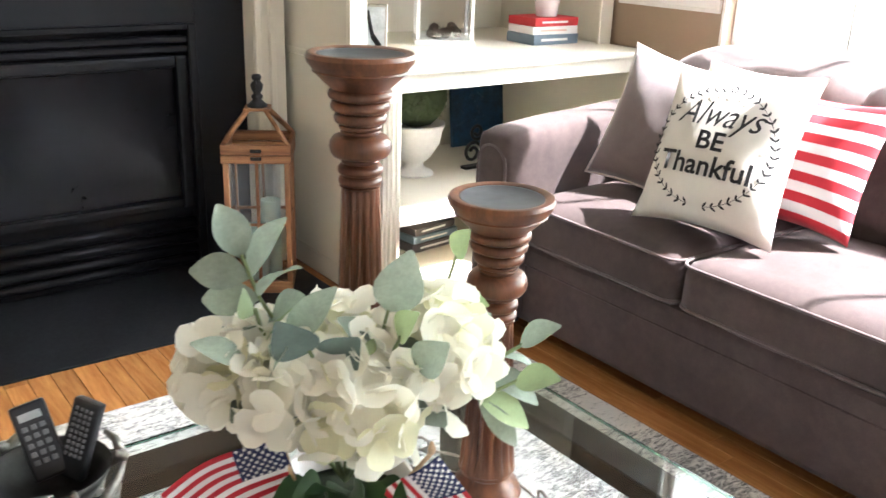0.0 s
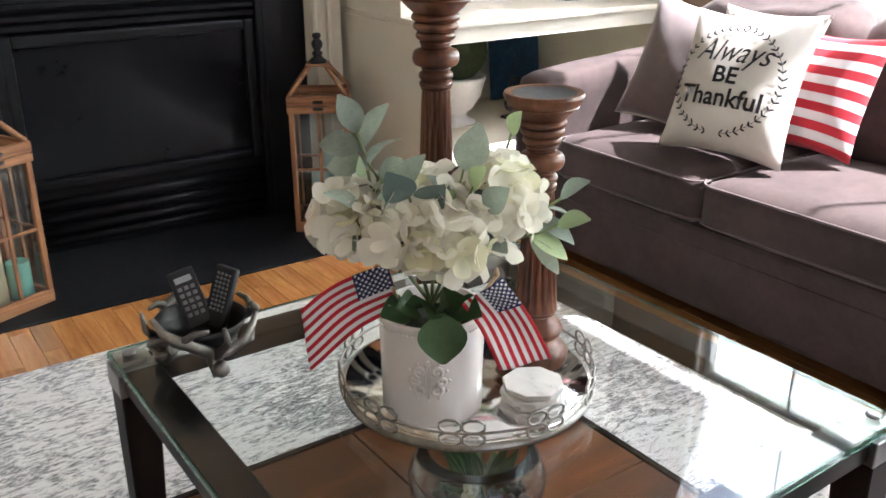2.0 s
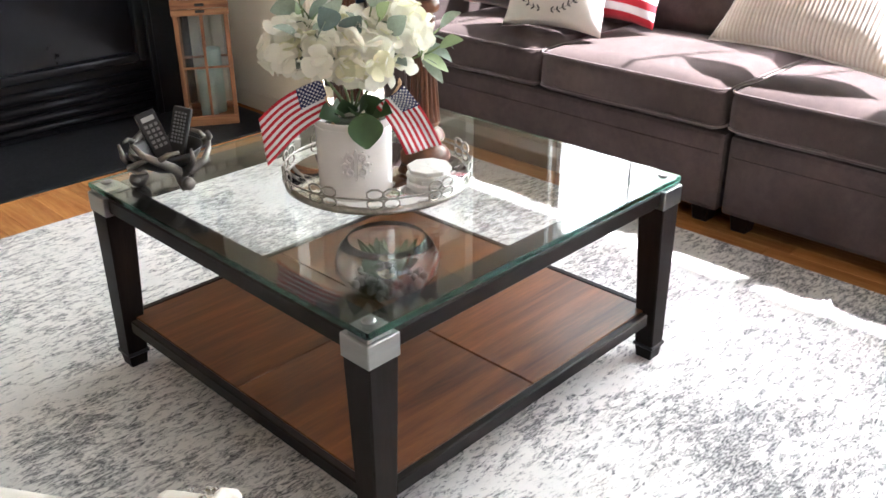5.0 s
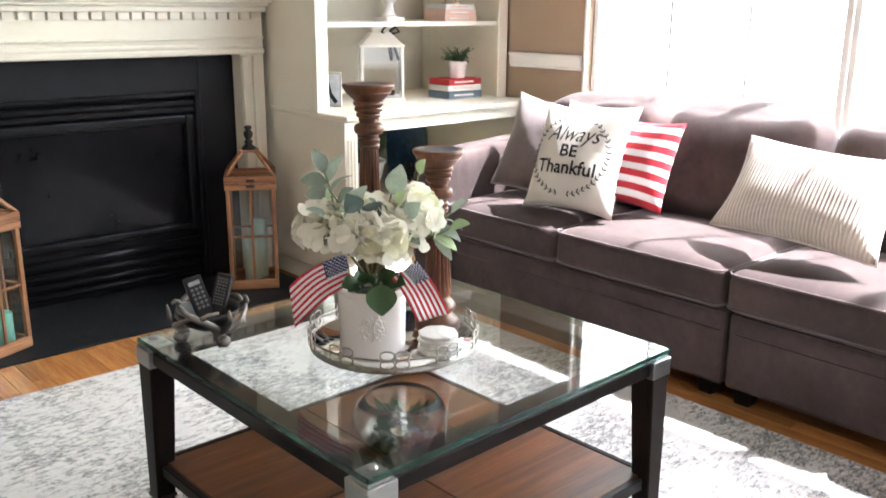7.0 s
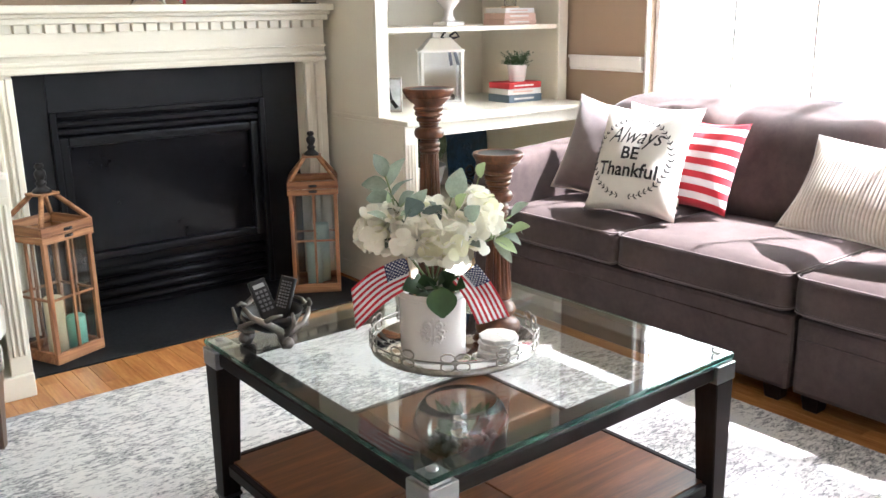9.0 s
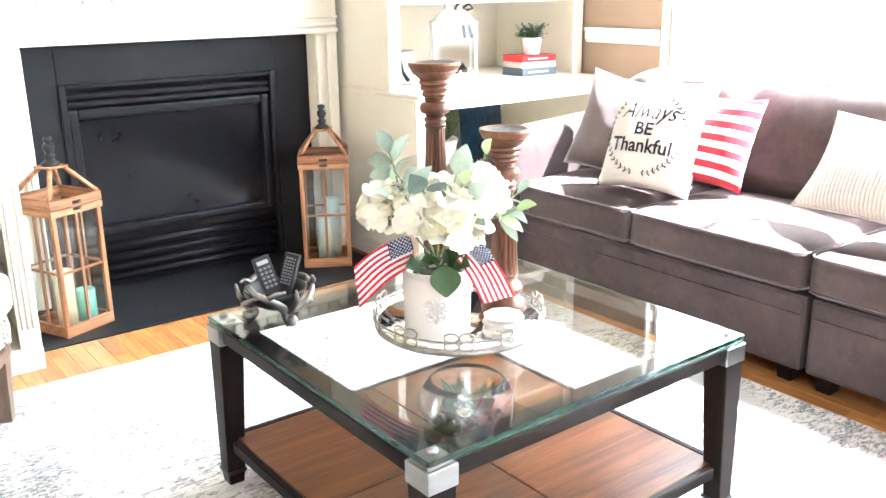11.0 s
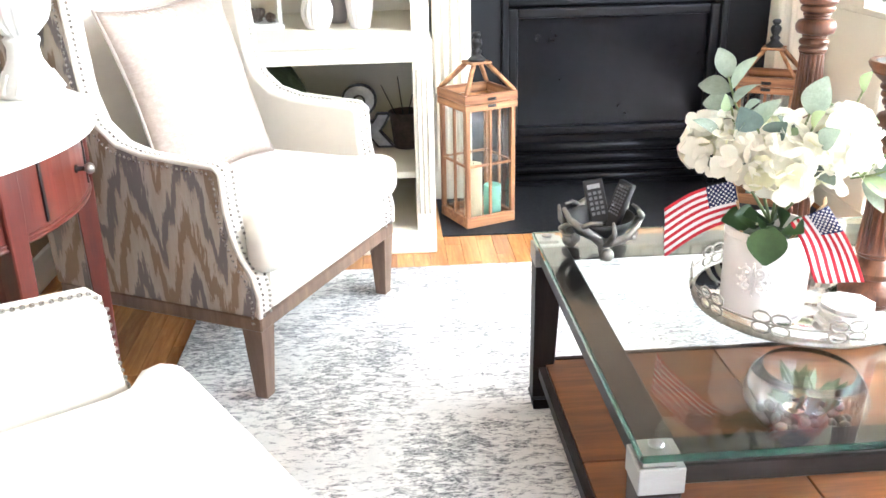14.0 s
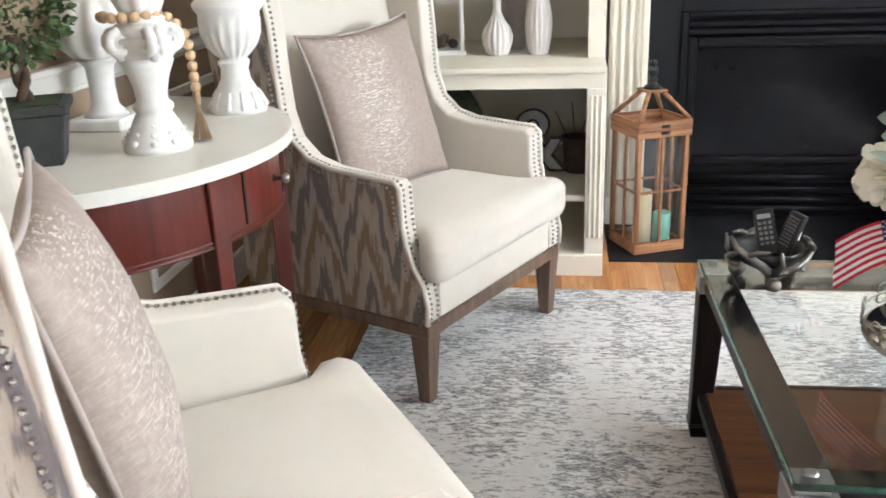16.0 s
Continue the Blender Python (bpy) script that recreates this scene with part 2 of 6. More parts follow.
M_turned = wood("turned_mango_wood", (0.045, 0.016, 0.008), (0.23, 0.085, 0.034), 0.36, axis=2, scale=6)
M_cup = surface("grey_metal_cup", (0.11, 0.115, 0.12), 0.6, 0.6, 0.2, big=20, fine=90)
M_cedar = wood("scorched_cedar", (0.17, 0.062, 0.024), (0.50, 0.25, 0.11), 0.55, axis=2, scale=7)
M_cedar_x = wood("scorched_cedar_cross", (0.17, 0.062, 0.024), (0.50, 0.25, 0.11), 0.55, axis=0, scale=7)
M_cherry = wood("cherry_wood", (0.050, 0.007, 0.0045), (0.125, 0.020, 0.011), 0.30, axis=2, scale=4, coat=0.35)
M_stone = surface("cream_stone_top", (0.72, 0.69, 0.62), 0.93, 0.42, big=8, fine=120)
M_urn = surface("chalk_white_ceramic", (0.82, 0.80, 0.76), 0.86, 0.55, big=9, fine=45, relief=0.2, dist=0.004)
M_porcelain = surface("white_glaze", (0.78, 0.735, 0.70), 0.95, 0.22, big=5, fine=60, relief=0.03)
M_tableglass = pane_glass("clear_glass_pane", (0.90, 0.965, 0.945))
M_glassedge = glass("green_glass_edge", (0.30, 0.68, 0.56))
M_pane = pane_glass("lantern_glass", (0.95, 0.96, 0.95))
M_bowlglass = pane_glass("bowl_glass", (0.93, 0.96, 0.95))
M_wax = surface("ivory_wax", (0.80, 0.72, 0.46), 0.93, 0.5, big=6, fine=80)
M_mint = surface("mint_wax", (0.26, 0.66, 0.52), 0.9, 0.5, big=6, fine=80)
M_palemint = surface("pale_mint_wax", (0.55, 0.74, 0.66), 0.9, 0.5, big=6, fine=80)
M_black = surface("black_enamel", (0.012, 0.011, 0.011), 0.7, 0.4, big=8, fine=90)
M_antler = surface("tarnished_silver", (0.30, 0.275, 0.245), 0.5, 0.42, 0.9, big=34, fine=150, relief=0.25)
M_black_plastic = surface("black_plastic", (0.014, 0.014, 0.016), 0.8, 0.38, big=8, fine=260)
M_button = surface("grey_rubber_key", (0.20, 0.20, 0.21), 0.8, 0.6)
M_red = fabric("flag_red", (0.55, 0.02, 0.035), 0.85, 900, 0.1)
M_flagwhite = fabric("flag_white", (0.82, 0.80, 0.80), 0.92, 900, 0.1)
M_blue = fabric("flag_blue", (0.016, 0.025, 0.10), 0.85, 900, 0.1)
M_ink = surface("black_print", (0.02, 0.019, 0.018), 0.8, 0.85)
M_petal = surface("ivory_petal", (0.95, 0.925, 0.81), 0.95, 0.6, big=14, fine=200, relief=0.1)
M_petal_green = surface("greenish_petal", (0.86, 0.84, 0.60), 0.92, 0.6, big=14, fine=200, relief=0.1)
M_leaf = surface("deep_green_leaf", (0.055, 0.12, 0.035), 0.7, 0.5, big=20, fine=150, relief=0.2)
M_sage = surface("dusty_sage_leaf", (0.36, 0.43, 0.345), 0.66, 0.75, big=18, fine=220, relief=0.15, vary=0.25)
M_lightsage = surface("pale_green_leaf", (0.36, 0.46, 0.24), 0.8, 0.7, big=18, fine=220, relief=0.15, vary=0.2)
M_darksage = surface("deep_sage_leaf", (0.20, 0.27, 0.24), 0.7, 0.75, big=18, fine=220, relief=0.15, vary=0.2)


def translucent(mat, share_out):
    """Thin petals and leaves let part of the light through."""
    n, l = mat.node_tree.nodes, mat.node_tree.links
    b, out = n["Principled BSDF"], n["Material Output"]
    t, mx = n.new("ShaderNodeBsdfTranslucent"), n.new("ShaderNodeMixShader")
    src = b.inputs["Base Color"].links
    if src:
        l.new(src[0].from_socket, t.inputs[0])
    else:
        t.inputs[0].default_value = b.inputs["Base Color"].default_value
    mx.inputs[0].default_value = share_out
    l.new(b.outputs[0], mx.inputs[1])
    l.new(t.outputs[0], mx.inputs[2])
    l.new(mx.outputs[0], out.inputs[0])


for m in (M_petal, M_petal_green):
    translucent(m, 0.42)
for m in (M_sage, M_lightsage, M_darksage):
    translucent(m, 0.22)
M_stem = surface("green_stem", (0.22, 0.28, 0.12), 0.75, 0.6)
M_moss = surface("moss_ball", (0.05, 0.075, 0.025), 0.5, 0.95, big=12, fine=90, relief=0.8, dist=0.01)
M_marble = surface("white_marble", (0.71, 0.68, 0.635), 0.82, 0.3, big=14, fine=40)
M_mirror = surface("tray_mirror", (0.86, 0.87, 0.86), 0.97, 0.03, 1.0)
M_bookred = surface("red_book_cloth", (0.55, 0.03, 0.03), 0.88, 0.6, fine=300)
M_bookwhite = surface("white_book_cloth", (0.80, 0.78, 0.74), 0.92, 0.6, fine=300)
M_bookgrey = surface("slate_blue_book_cloth", (0.16, 0.22, 0.27), 0.88, 0.6, fine=300)
M_bookpink = surface("blush_book_cloth", (0.72, 0.48, 0.38), 0.9, 0.6, fine=300)
M_bookdark = surface("dark_book_cloth", (0.10, 0.08, 0.08), 0.8, 0.6, fine=300)
M_paper = surface("page_paper", (0.78, 0.73, 0.62), 0.88, 0.8, fine=500, stretch=(0.1, 0.1, 6))
M_bluetin = surface("painted_blue_panel", (0.02, 0.10, 0.22), 0.4, 0.45, big=18, fine=60)
M_rustbrown = surface("rusty_tin", (0.12, 0.085, 0.065), 0.5, 0.6, 0.3, big=20, fine=80, relief=0.3)
M_planter = surface("weathered_dark_planter", (0.045, 0.047, 0.042), 0.5, 0.8, big=14, fine=60, relief=0.4)
M_bark = surface("brown_bark", (0.10, 0.06, 0.035), 0.6, 0.9, big=20, fine=60, relief=0.5)
M_bead = wood("natural_beech_bead", (0.50, 0.32, 0.17), (0.68, 0.48, 0.29), 0.55, axis=2, scale=10)
M_jute = fabric("jute_thread", (0.42, 0.28, 0.15), 0.7, 500, 0.1)
M_mercury = surface("mercury_glass", (0.60, 0.57, 0.50), 0.5, 0.18, 1.0, big=40, fine=90, relief=0.2)
M_backdrop = backdrop_material()
M_rib = fabric("cream_corduroy", (0.76, 0.66, 0.56), 0.9, 400, 0.2)
M_bark2 = surface("pine_cone_brown", (0.11, 0.07, 0.045), 0.5, 0.8, big=30, fine=90, relief=0.4)
M_pebble = surface("river_pebble", (0.15, 0.13, 0.11), 0.6, 0.6, big=30, fine=90, vary=0.3)
M_rose = surface("dried_rose", (0.62, 0.50, 0.30), 0.8, 0.7, big=30, fine=90)
M_frost = surface("silver_photo_print", (0.55, 0.57, 0.58), 0.6, 0.35, big=18, fine=90)

for m, level in ((M_slate, 0.16), (M_iron, 0.22), (M_fireglass, 0.22), (M_sofa, 0.2), (M_espresso, 0.12), (M_espresso_z, 0.12)):
    m.node_tree.nodes["Principled BSDF"].inputs["Specular IOR Level"].default_value = level


# ---- mesh helpers ----
def part(name, bm, material, parent=None, label="", smooth=False):
    """One mesh object from a bmesh, under a thing or a part. material: one or a list."""
    me = bpy.data.meshes.new(name)
    bmesh.ops.recalc_face_normals(bm, faces=bm.faces)
    bm.to_mesh(me)
    bm.free()
    for m in material if isinstance(material, (list, tuple)) else [material]:
        me.materials.append(m)
    if smooth:
        me.polygons.foreach_set("use_smooth", [True] * len(me.polygons))
    ob = new(name, me)
    ob.parent = parent
    return tagged(ob, label)


def share(name, src, parent, m):
    """Another object on src's mesh."""
    ob = new(name, src.data)
    ob.parent = parent
    ob.matrix_basis = m
    return ob


def thing(name, label, category, m=None, group="", kind=""):
    ob = new(name)
    ob.empty_display_size = 0.05
    if m is not None:
        ob.matrix_basis = m
    return tagged(ob, label, category, group, kind)


def setting(ob, label, category):
    return tagged(ob, label, category, kind="structure")


def box(bm, x0, x1, y0, y1, z0, z1, bevel=0.0, seg=1, mi=0):
    vs = [bm.verts.new((x, y, z)) for x in (x0, x1) for y in (y0, y1) for z in (z0, z1)]
    fs = []
    for q in ((0, 1, 3, 2), (4, 6, 7, 5), (0, 4, 5, 1), (2, 3, 7, 6), (0, 2, 6, 4), (1, 5, 7, 3)):
        f = bm.faces.new([vs[i] for i in q])
        f.material_index = mi
        fs.append(f)
    if bevel:
        bmesh.ops.bevel(bm, geom=list({e for f in fs for e in f.edges}), offset=bevel, segments=seg, affect="EDGES", profile=0.6)
    return vs


def bx(*a, **k):
    bm = bmesh.new()
    box(bm, *a, **k)
    return bm


def taper(bm, cx, cy, z0, z1, w0, w1, bevel=0.0):
    """Square post, half widths w0 below and w1 above."""
    vs = [bm.verts.new((cx + sx * w, cy + sy * w, z)) for z, w in ((z0, w0), (z1, w1)) for sx, sy in ((-1, -1), (1, -1), (1, 1), (-1, 1))]
    fs = [bm.faces.new([vs[i] for i in q]) for q in ((3, 2, 1, 0), (4, 5, 6, 7), (0, 1, 5, 4), (1, 2, 6, 5), (2, 3, 7, 6), (3, 0, 4, 7))]
    if bevel:
        bmesh.ops.bevel(bm, geom=list({e for f in fs for e in f.edges}), offset=bevel, segments=1, affect="EDGES")


def lathe(bm, profile, n=24, c=(0, 0, 0), flute=0.0, flutes=0, fz=(0, 0), mi=0):
    """Turned body from (radius, height) pairs; optional flutes between two heights."""
    rings = []
    for r, z in profile:
        ring = []
        for k in range(n):
            a = 2 * math.pi * k / n
            rr = r
            if flutes and fz[0] <= z <= fz[1]:
                rr = r * (1 - flute * (0.5 + 0.5 * math.cos(a * flutes)) ** 1.5)
            ring.append(bm.verts.new((c[0] + rr * math.cos(a), c[1] + rr * math.sin(a), c[2] + z)))
        rings.append(ring)
    for a, b in zip(rings, rings[1:]):
        for k in range(n):
            f = bm.faces.new((a[k], a[(k + 1) % n], b[(k + 1) % n], b[k]))
            f.material_index = mi
            f.smooth = True
    for ring, flip in ((rings[0], True), (rings[-1], False)):
        if profile[0 if flip else -1][0] > 1e-4:
            f = bm.faces.new(ring[::-1] if flip else ring)
            f.material_index = mi


def tube(bm, pts, r, n=8, closed=False, r1=None):
    pts = [Vector(p) for p in pts]
    rings = []
    count = len(pts)
    side = None
    for i, p in enumerate(pts):
        a = pts[(i - 1) % count] if closed or i else p
        b = pts[(i + 1) % count] if closed or i < count - 1 else p
        d = (b - a).normalized()
        if side is None:
            side = d.orthogonal().normalized()
        side = (side - d * side.dot(d)).normalized()
        up = d.cross(side)
        rad = r if r1 is None else r + (r1 - r) * i / max(1, count - 1)
        rings.append([bm.verts.new(p + (side * math.cos(2 * math.pi * k / n) + up * math.sin(2 * math.pi * k / n)) * rad) for k in range(n)])
    pairs = list(zip(rings, rings[1:])) + ([(rings[-1], rings[0])] if closed else [])
    for a, b in pairs:
        for k in range(n):
            f = bm.faces.new((a[k], a[(k + 1) % n], b[(k + 1) % n], b[k]))
            f.smooth = True
    if not closed:
        bm.faces.new(rings[0][::-1])
        bm.faces.new(rings[-1])


def softbox(w, d, h, r, crown=0.0, cuts=12, seed=0.0, lump=0.0):
    """Stuffed block centred on x and y, from z 0 up, with rounded edges, crowned top and slight lumps."""
    bm = bmesh.new()
    bmesh.ops.create_cube(bm, size=2.0)
    bmesh.ops.subdivide_edges(bm, edges=bm.edges, cuts=cuts, use_grid_fill=True)
    half = Vector((w / 2, d / 2, h / 2))
    for v in bm.verts:
        u = v.co.copy()
        p = Vector((u.x * half.x, u.y * half.y, u.z * half.z))
        q = Vector([max(-(s - r), min(s - r, x)) for s, x in zip(half, p)])
        off = p - q
        if off.length > 1e-6:
            p = q + off.normalized() * r
        p.z += half.z
        if u.z > 0:
            p.z += crown * (1 - u.x ** 2) * (1 - u.y ** 2) * u.z
        if lump:
            k = noise.noise_vector(p * 5 + Vector((seed, seed * 2, 0))) * lump
            p += k
        v.co = p
    for f in bm.faces:
        f.smooth = True
    return bm


def pillow_height(u, v, t):
    """Half thickness of a scatter cushion at u, v in -1..1."""
    return t * (max(0.0, 1 - abs(u) ** 2.6) * max(0.0, 1 - abs(v) ** 2.6)) ** 0.55


def pillow_out(u, v, w, h):
    """Outline of a cushion: sides drawn in, corners left as points."""
    return u * w / 2 * (1 - 0.10 * (1 - v * v)), v * h / 2 * (1 - 0.10 * (1 - u * u))


def pillow(w, h, t, n=22, seed=0.0, crease=0.006):
    """Cushion in the y-z plane with its face towards -x, centred, z up."""
    bm = bmesh.new()
    front, back = {}, {}
    for i in range(n + 1):
        for j in range(n + 1):
            u, v = 2 * i / n - 1, 2 * j / n - 1
            y, z = pillow_out(u, v, w, h)
            k = pillow_height(u, v, t)
            dn = noise.noise(Vector((u * 2.2 + seed, v * 2.2, seed))) * crease * (k / t)
            edge = i in (0, n) or j in (0, n)
            front[i, j] = bm.verts.new((-k + dn, y, z))
            back[i, j] = front[i, j] if edge else bm.verts.new((k * 0.8, y, z))
    for i in range(n):
        for j in range(n):
            for side, s in ((front, 1), (back, -1)):
                q = [side[i, j], side[i + 1, j], side[i + 1, j + 1], side[i, j + 1]]
                bm.faces.new(q[::s]).smooth = True
    return bm


def pillow_rim(w, h, n=10):
    pts = []
    for a, b in (((-1, -1), (1, -1)), ((1, -1), (1, 1)), ((1, 1), (-1, 1)), ((-1, 1), (-1, -1))):
        for k in range(n):
            u, v = a[0] + (b[0] - a[0]) * k / n, a[1] + (b[1] - a[1]) * k / n
            y, z = pillow_out(u, v, w, h)
            pts.append((0.0, y, z))
    return pts


# ---- the room ----
X0, X1, Y0, Y1, TOP = -1.60, 2.92, -3.2, 3.42, 3.65
room_floor = setting(part("floor", bx(X0 - 0.15, X1 + 0.15, Y0 - 0.15, Y1 + 0.15, -0.12, -0.012), M_gap), "narrow honey oak strip floor under a rug", "floor")
setting(part("ceiling", bx(X0 - 0.15, X1 + 0.15, Y0 - 0.15, Y1 + 0.15, TOP, TOP + 0.1), M_ceiling), "plain white ceiling", "ceiling")
setting(part("wall_north", bx(X0 - 0.15, X1 + 0.15, Y1, Y1 + 0.12, -0.01, TOP), M_wall), "tan painted wall behind the fireplace and shelves", "wall")
setting(part("wall_west", bx(X0 - 0.12, X0, Y0, Y1, -0.01, TOP), M_wall), "tan painted wall with white chair rail and box mouldings", "wall")


def wall_with_opening(name, axis, at, thick, a0, a1, o0, o1, z0, z1, label):
    bm = bmesh.new()
    for p, q, r, s in ((a0, o0, -0.01, TOP), (o1, a1, -0.01, TOP), (o0, o1, -0.01, z0), (o0, o1, z1, TOP)):
        if axis == "x":
            box(bm, at, at + thick, p, q, r, s)
        else:
            box(bm, p, q, at, at + thick, r, s)
    return setting(part(name, bm, M_wall), label, "wall")


WY0, WY1, WZ0, WZ1 = -1.90, 2.13, 0.82, 2.95
wall_with_opening("wall_east", "x", X1, 0.12, Y0, Y1, WY0, WY1, WZ0, WZ1, "tan painted wall with a wide bright window")
# the south opening is unseen, added to hold the fill lamp
wall_with_opening("wall_south", "y", Y0 - 0.12, 0.12, X0, X1, -1.3, 0.9, 0.6, 1.6, "tan painted wall behind the camera with an added opening for fill light")


def window(name, m, w, h, panes, label):
    """Wall opening's window: casing on the room side, sash bars and panes; local x across, y outwards, z up from the sill."""
    ob = setting(thing(name, label, "window", m), label, "window")
    c = 0.02
    bm = bmesh.new()
    for a in (((-w / 2 - c, -w / 2), (-c, h + c)), ((w / 2, w / 2 + c), (-c, h + c)), ((-w / 2, w / 2), (h, h + c))):
        box(bm, *a[0], -0.02, 0.0, *a[1], bevel=0.004)
    part("window_frame", bm, M_white, ob)
    part("window_sill", bx(-w / 2 - c - 0.02, w / 2 + c + 0.02, -0.06, 0.04, -0.035, 0.0, bevel=0.006), M_white, ob)
    pw = w / panes
    for k in range(panes):
        x = -w / 2 + pw * k
        bm = bmesh.new()
        for r in ((x + 0.004, x + 0.032, 0.02, h), (x + pw - 0.032, x + pw - 0.004, 0.02, h), (x + 0.032, x + pw - 0.032, 0.02, 0.08), (x + 0.032, x + pw - 0.032, h - 0.05, h), (x + 0.032, x + pw - 0.032, h * 0.5 - 0.025, h * 0.5 + 0.025)):
            box(bm, r[0], r[1], 0.03, 0.07, r[2], r[3], bevel=0.003)
        sash = part("sash", bm, M_white, ob)
        bm = bmesh.new()
        for i in (1, 2):
            xx = x + 0.05 + (pw - 0.1) * i / 3
            box(bm, xx - 0.006, xx + 0.006, 0.042, 0.058, 0.08, h - 0.05)
        for i in (0.5,):
            box(bm, x + 0.032, x + pw - 0.032, 0.042, 0.058, h * i - 0.009, h * i + 0.009)
        part("glazing_bars", bm, M_white, sash)
        g = part("pane", bx(x + 0.032, x + pw - 0.032, 0.049, 0.052, 0.08, h - 0.05), M_pane, sash)
        g.visible_shadow = False
    return ob


window("window_1", pose(X1, (WY0 + WY1) / 2, WZ0, 0, 0, -90), WY1 - WY0, WZ1 - WZ0, 3, "wide white-framed window full of bright daylight")
# added window out of view, goes with the rear fill lamp
window("window_2", pose(-0.2, Y0, 0.6, 0, 0, 180), 2.2, 1.0, 2, "added unseen white-framed window behind the camera, for fill light")
bd = part("backdrop", bx(9.0, 9.05, -9, 11, -2.5, 7.5), M_backdrop)
tagged(bd, "overexposed green garden beyond the window", "backdrop", kind="structure")
tagged(part("ground", bx(3.3, 9.0, -9, 11, -0.6, -0.5), M_moss), "lawn outside the window", "ground", kind="structure")


def rail_run(bm, axis, at, a0, a1, z, out):
    """Chair rail with three steps of profile; out: direction into the room."""
    for z0, z1, t in ((z - 0.045, z - 0.03, 0.012), (z - 0.03, z + 0.018, 0.02), (z + 0.018, z + 0.035, 0.032)):
        lo, hi = sorted((at, at + out * t))
        if axis == "x":
            box(bm, lo, hi, a0, a1, z0, z1, bevel=0.003)
        else:
            box(bm, a0, a1, lo, hi, z0, z1, bevel=0.003)


bm = bmesh.new()
rail_run(bm, "x", X0, Y0, 2.66, 1.0, 1)
setting(part("chair_rail_west", bm, M_white), "white moulded chair rail on a tan wall", "trim")
bm = bmesh.new()
rail_run(bm, "x", X1, 2.165, 2.68, 1.09, -1)
rail_run(bm, "x", X1, Y0, WY0 - 0.1, 1.09, -1)
setting(part("chair_rail_east", bm, M_white), "white moulded chair rail beside the window", "trim")


def picture_frame_moulding(bm, y0, y1, z0, z1, w=0.035):
    for a in ((y0, y1, z0, z0 + w), (y0, y1, z1 - w, z1), (y0, y0 + w, z0 + w, z1 - w), (y1 - w, y1, z0 + w, z1 - w)):
        box(bm, X0, X0 + 0.014, *a, bevel=0.004)


for y0, y1 in ((1.62, 2.55), (0.55, 1.48), (-0.5, 0.42)):
    bm = bmesh.new()
    picture_frame_moulding(bm, y0, y1, 0.25, 0.86)
    setting(part("wall_box_moulding", bm, M_white), "white rectangular box moulding below the chair rail", "trim")
for nm, args in (("baseboard_west", (X0, X0 + 0.018, Y0, 2.66, 0.0, 0.13)), ("baseboard_east", (X1 - 0.018, X1, Y0, 2.5, 0.0, 0.13)), ("baseboard_south", (X0 + 0.02, X1 - 0.02, Y0, Y0 + 0.018, 0.0, 0.13))):
    setting(part(nm, bx(*args, bevel=0.004), M_white), "tall white painted baseboard", "baseboard")

# ---- fireplace ----
FX0, FX1 = 0.083, 1.446
hearth = setting(part("hearth", bx(-0.085, 1.575, 2.64, 3.42, -0.012, 0.006, bevel=0.003), M_slate), "flush black slate hearth slab", "hearth")

fire = thing("fireplace", "gas fireplace with black slate surround and cream mantel", "fireplace")
IX0, IX1, IZ1 = 0.23, 1.254, 0.964
for a in ((FX0, IX0, 0.008, 1.133), (IX1, FX1, 0.008, 1.133), (IX0, IX1, IZ1, 1.133)):
    part("slate_slab", bx(a[0] + 0.0006, a[1] - 0.0006, 3.2, 3.24, a[2], a[3], bevel=0.001), M_slate, fire, "honed black slate slab")
part("firebox_back", bx(IX0 + 0.01, IX1 - 0.01, 3.34, 3.36, 0.01, IZ1), M_iron, fire)
bm = bmesh.new()
for a in ((IX0, IX0 + 0.03, 0.01, IZ1), (IX1 - 0.03, IX1, 0.01, IZ1), (IX0 + 0.03, IX1 - 0.03, IZ1 - 0.022, IZ1)):
    box(bm, a[0], a[1], 3.185, 3.3, a[2], a[3], bevel=0.004)
part("insert_frame", bm, M_iron, fire)
for z in (0.895, 0.862):
    part("top_louver", bx(IX0 + 0.03, IX1 - 0.03, 3.20, 3.25, z, z + 0.024, bevel=0.005), M_iron, fire)
dz0, dz1 = 0.27, 0.85
door = part("fire_glass", bx(IX0 + 0.07, IX1 - 0.07, 3.242, 3.248, dz0 + 0.035, dz1 - 0.04), M_fireglass, fire, "dark reflective fire glass")
for a in ((IX0 + 0.03, IX0 + 0.075, dz0, dz1), (IX1 - 0.075, IX1 - 0.03, dz0, dz1), (IX0 + 0.075, IX1 - 0.075, dz1 - 0.045, dz1), (IX0 + 0.075, IX1 - 0.075, dz0, dz0 + 0.04)):
    part("door_rail", bx(a[0], a[1], 3.205, 3.25, a[2], a[3], bevel=0.012, seg=2), M_iron, door)
for z, t in ((0.205, 0.05), (0.15, 0.042), (0.10, 0.04), (0.055, 0.038)):
    bm = bmesh.new()
    lathe(bm, [(0.0, 0), (t * 0.48, 0), (t * 0.48, IX1 - IX0 - 0.06), (0, IX1 - IX0 - 0.06)], 12)
    bmesh.ops.rotate(bm, verts=bm.verts, matrix=Matrix.Rotation(radians(90), 3, "Y"))
    bmesh.ops.translate(bm, verts=bm.verts, vec=(IX0 + 0.03, 3.235, z))
    part("bottom_louver", bm, M_iron, fire)
part("kick_panel", bx(IX0 + 0.03, IX1 - 0.03, 3.25, 3.29, 0.012, 0.26), M_iron, fire)

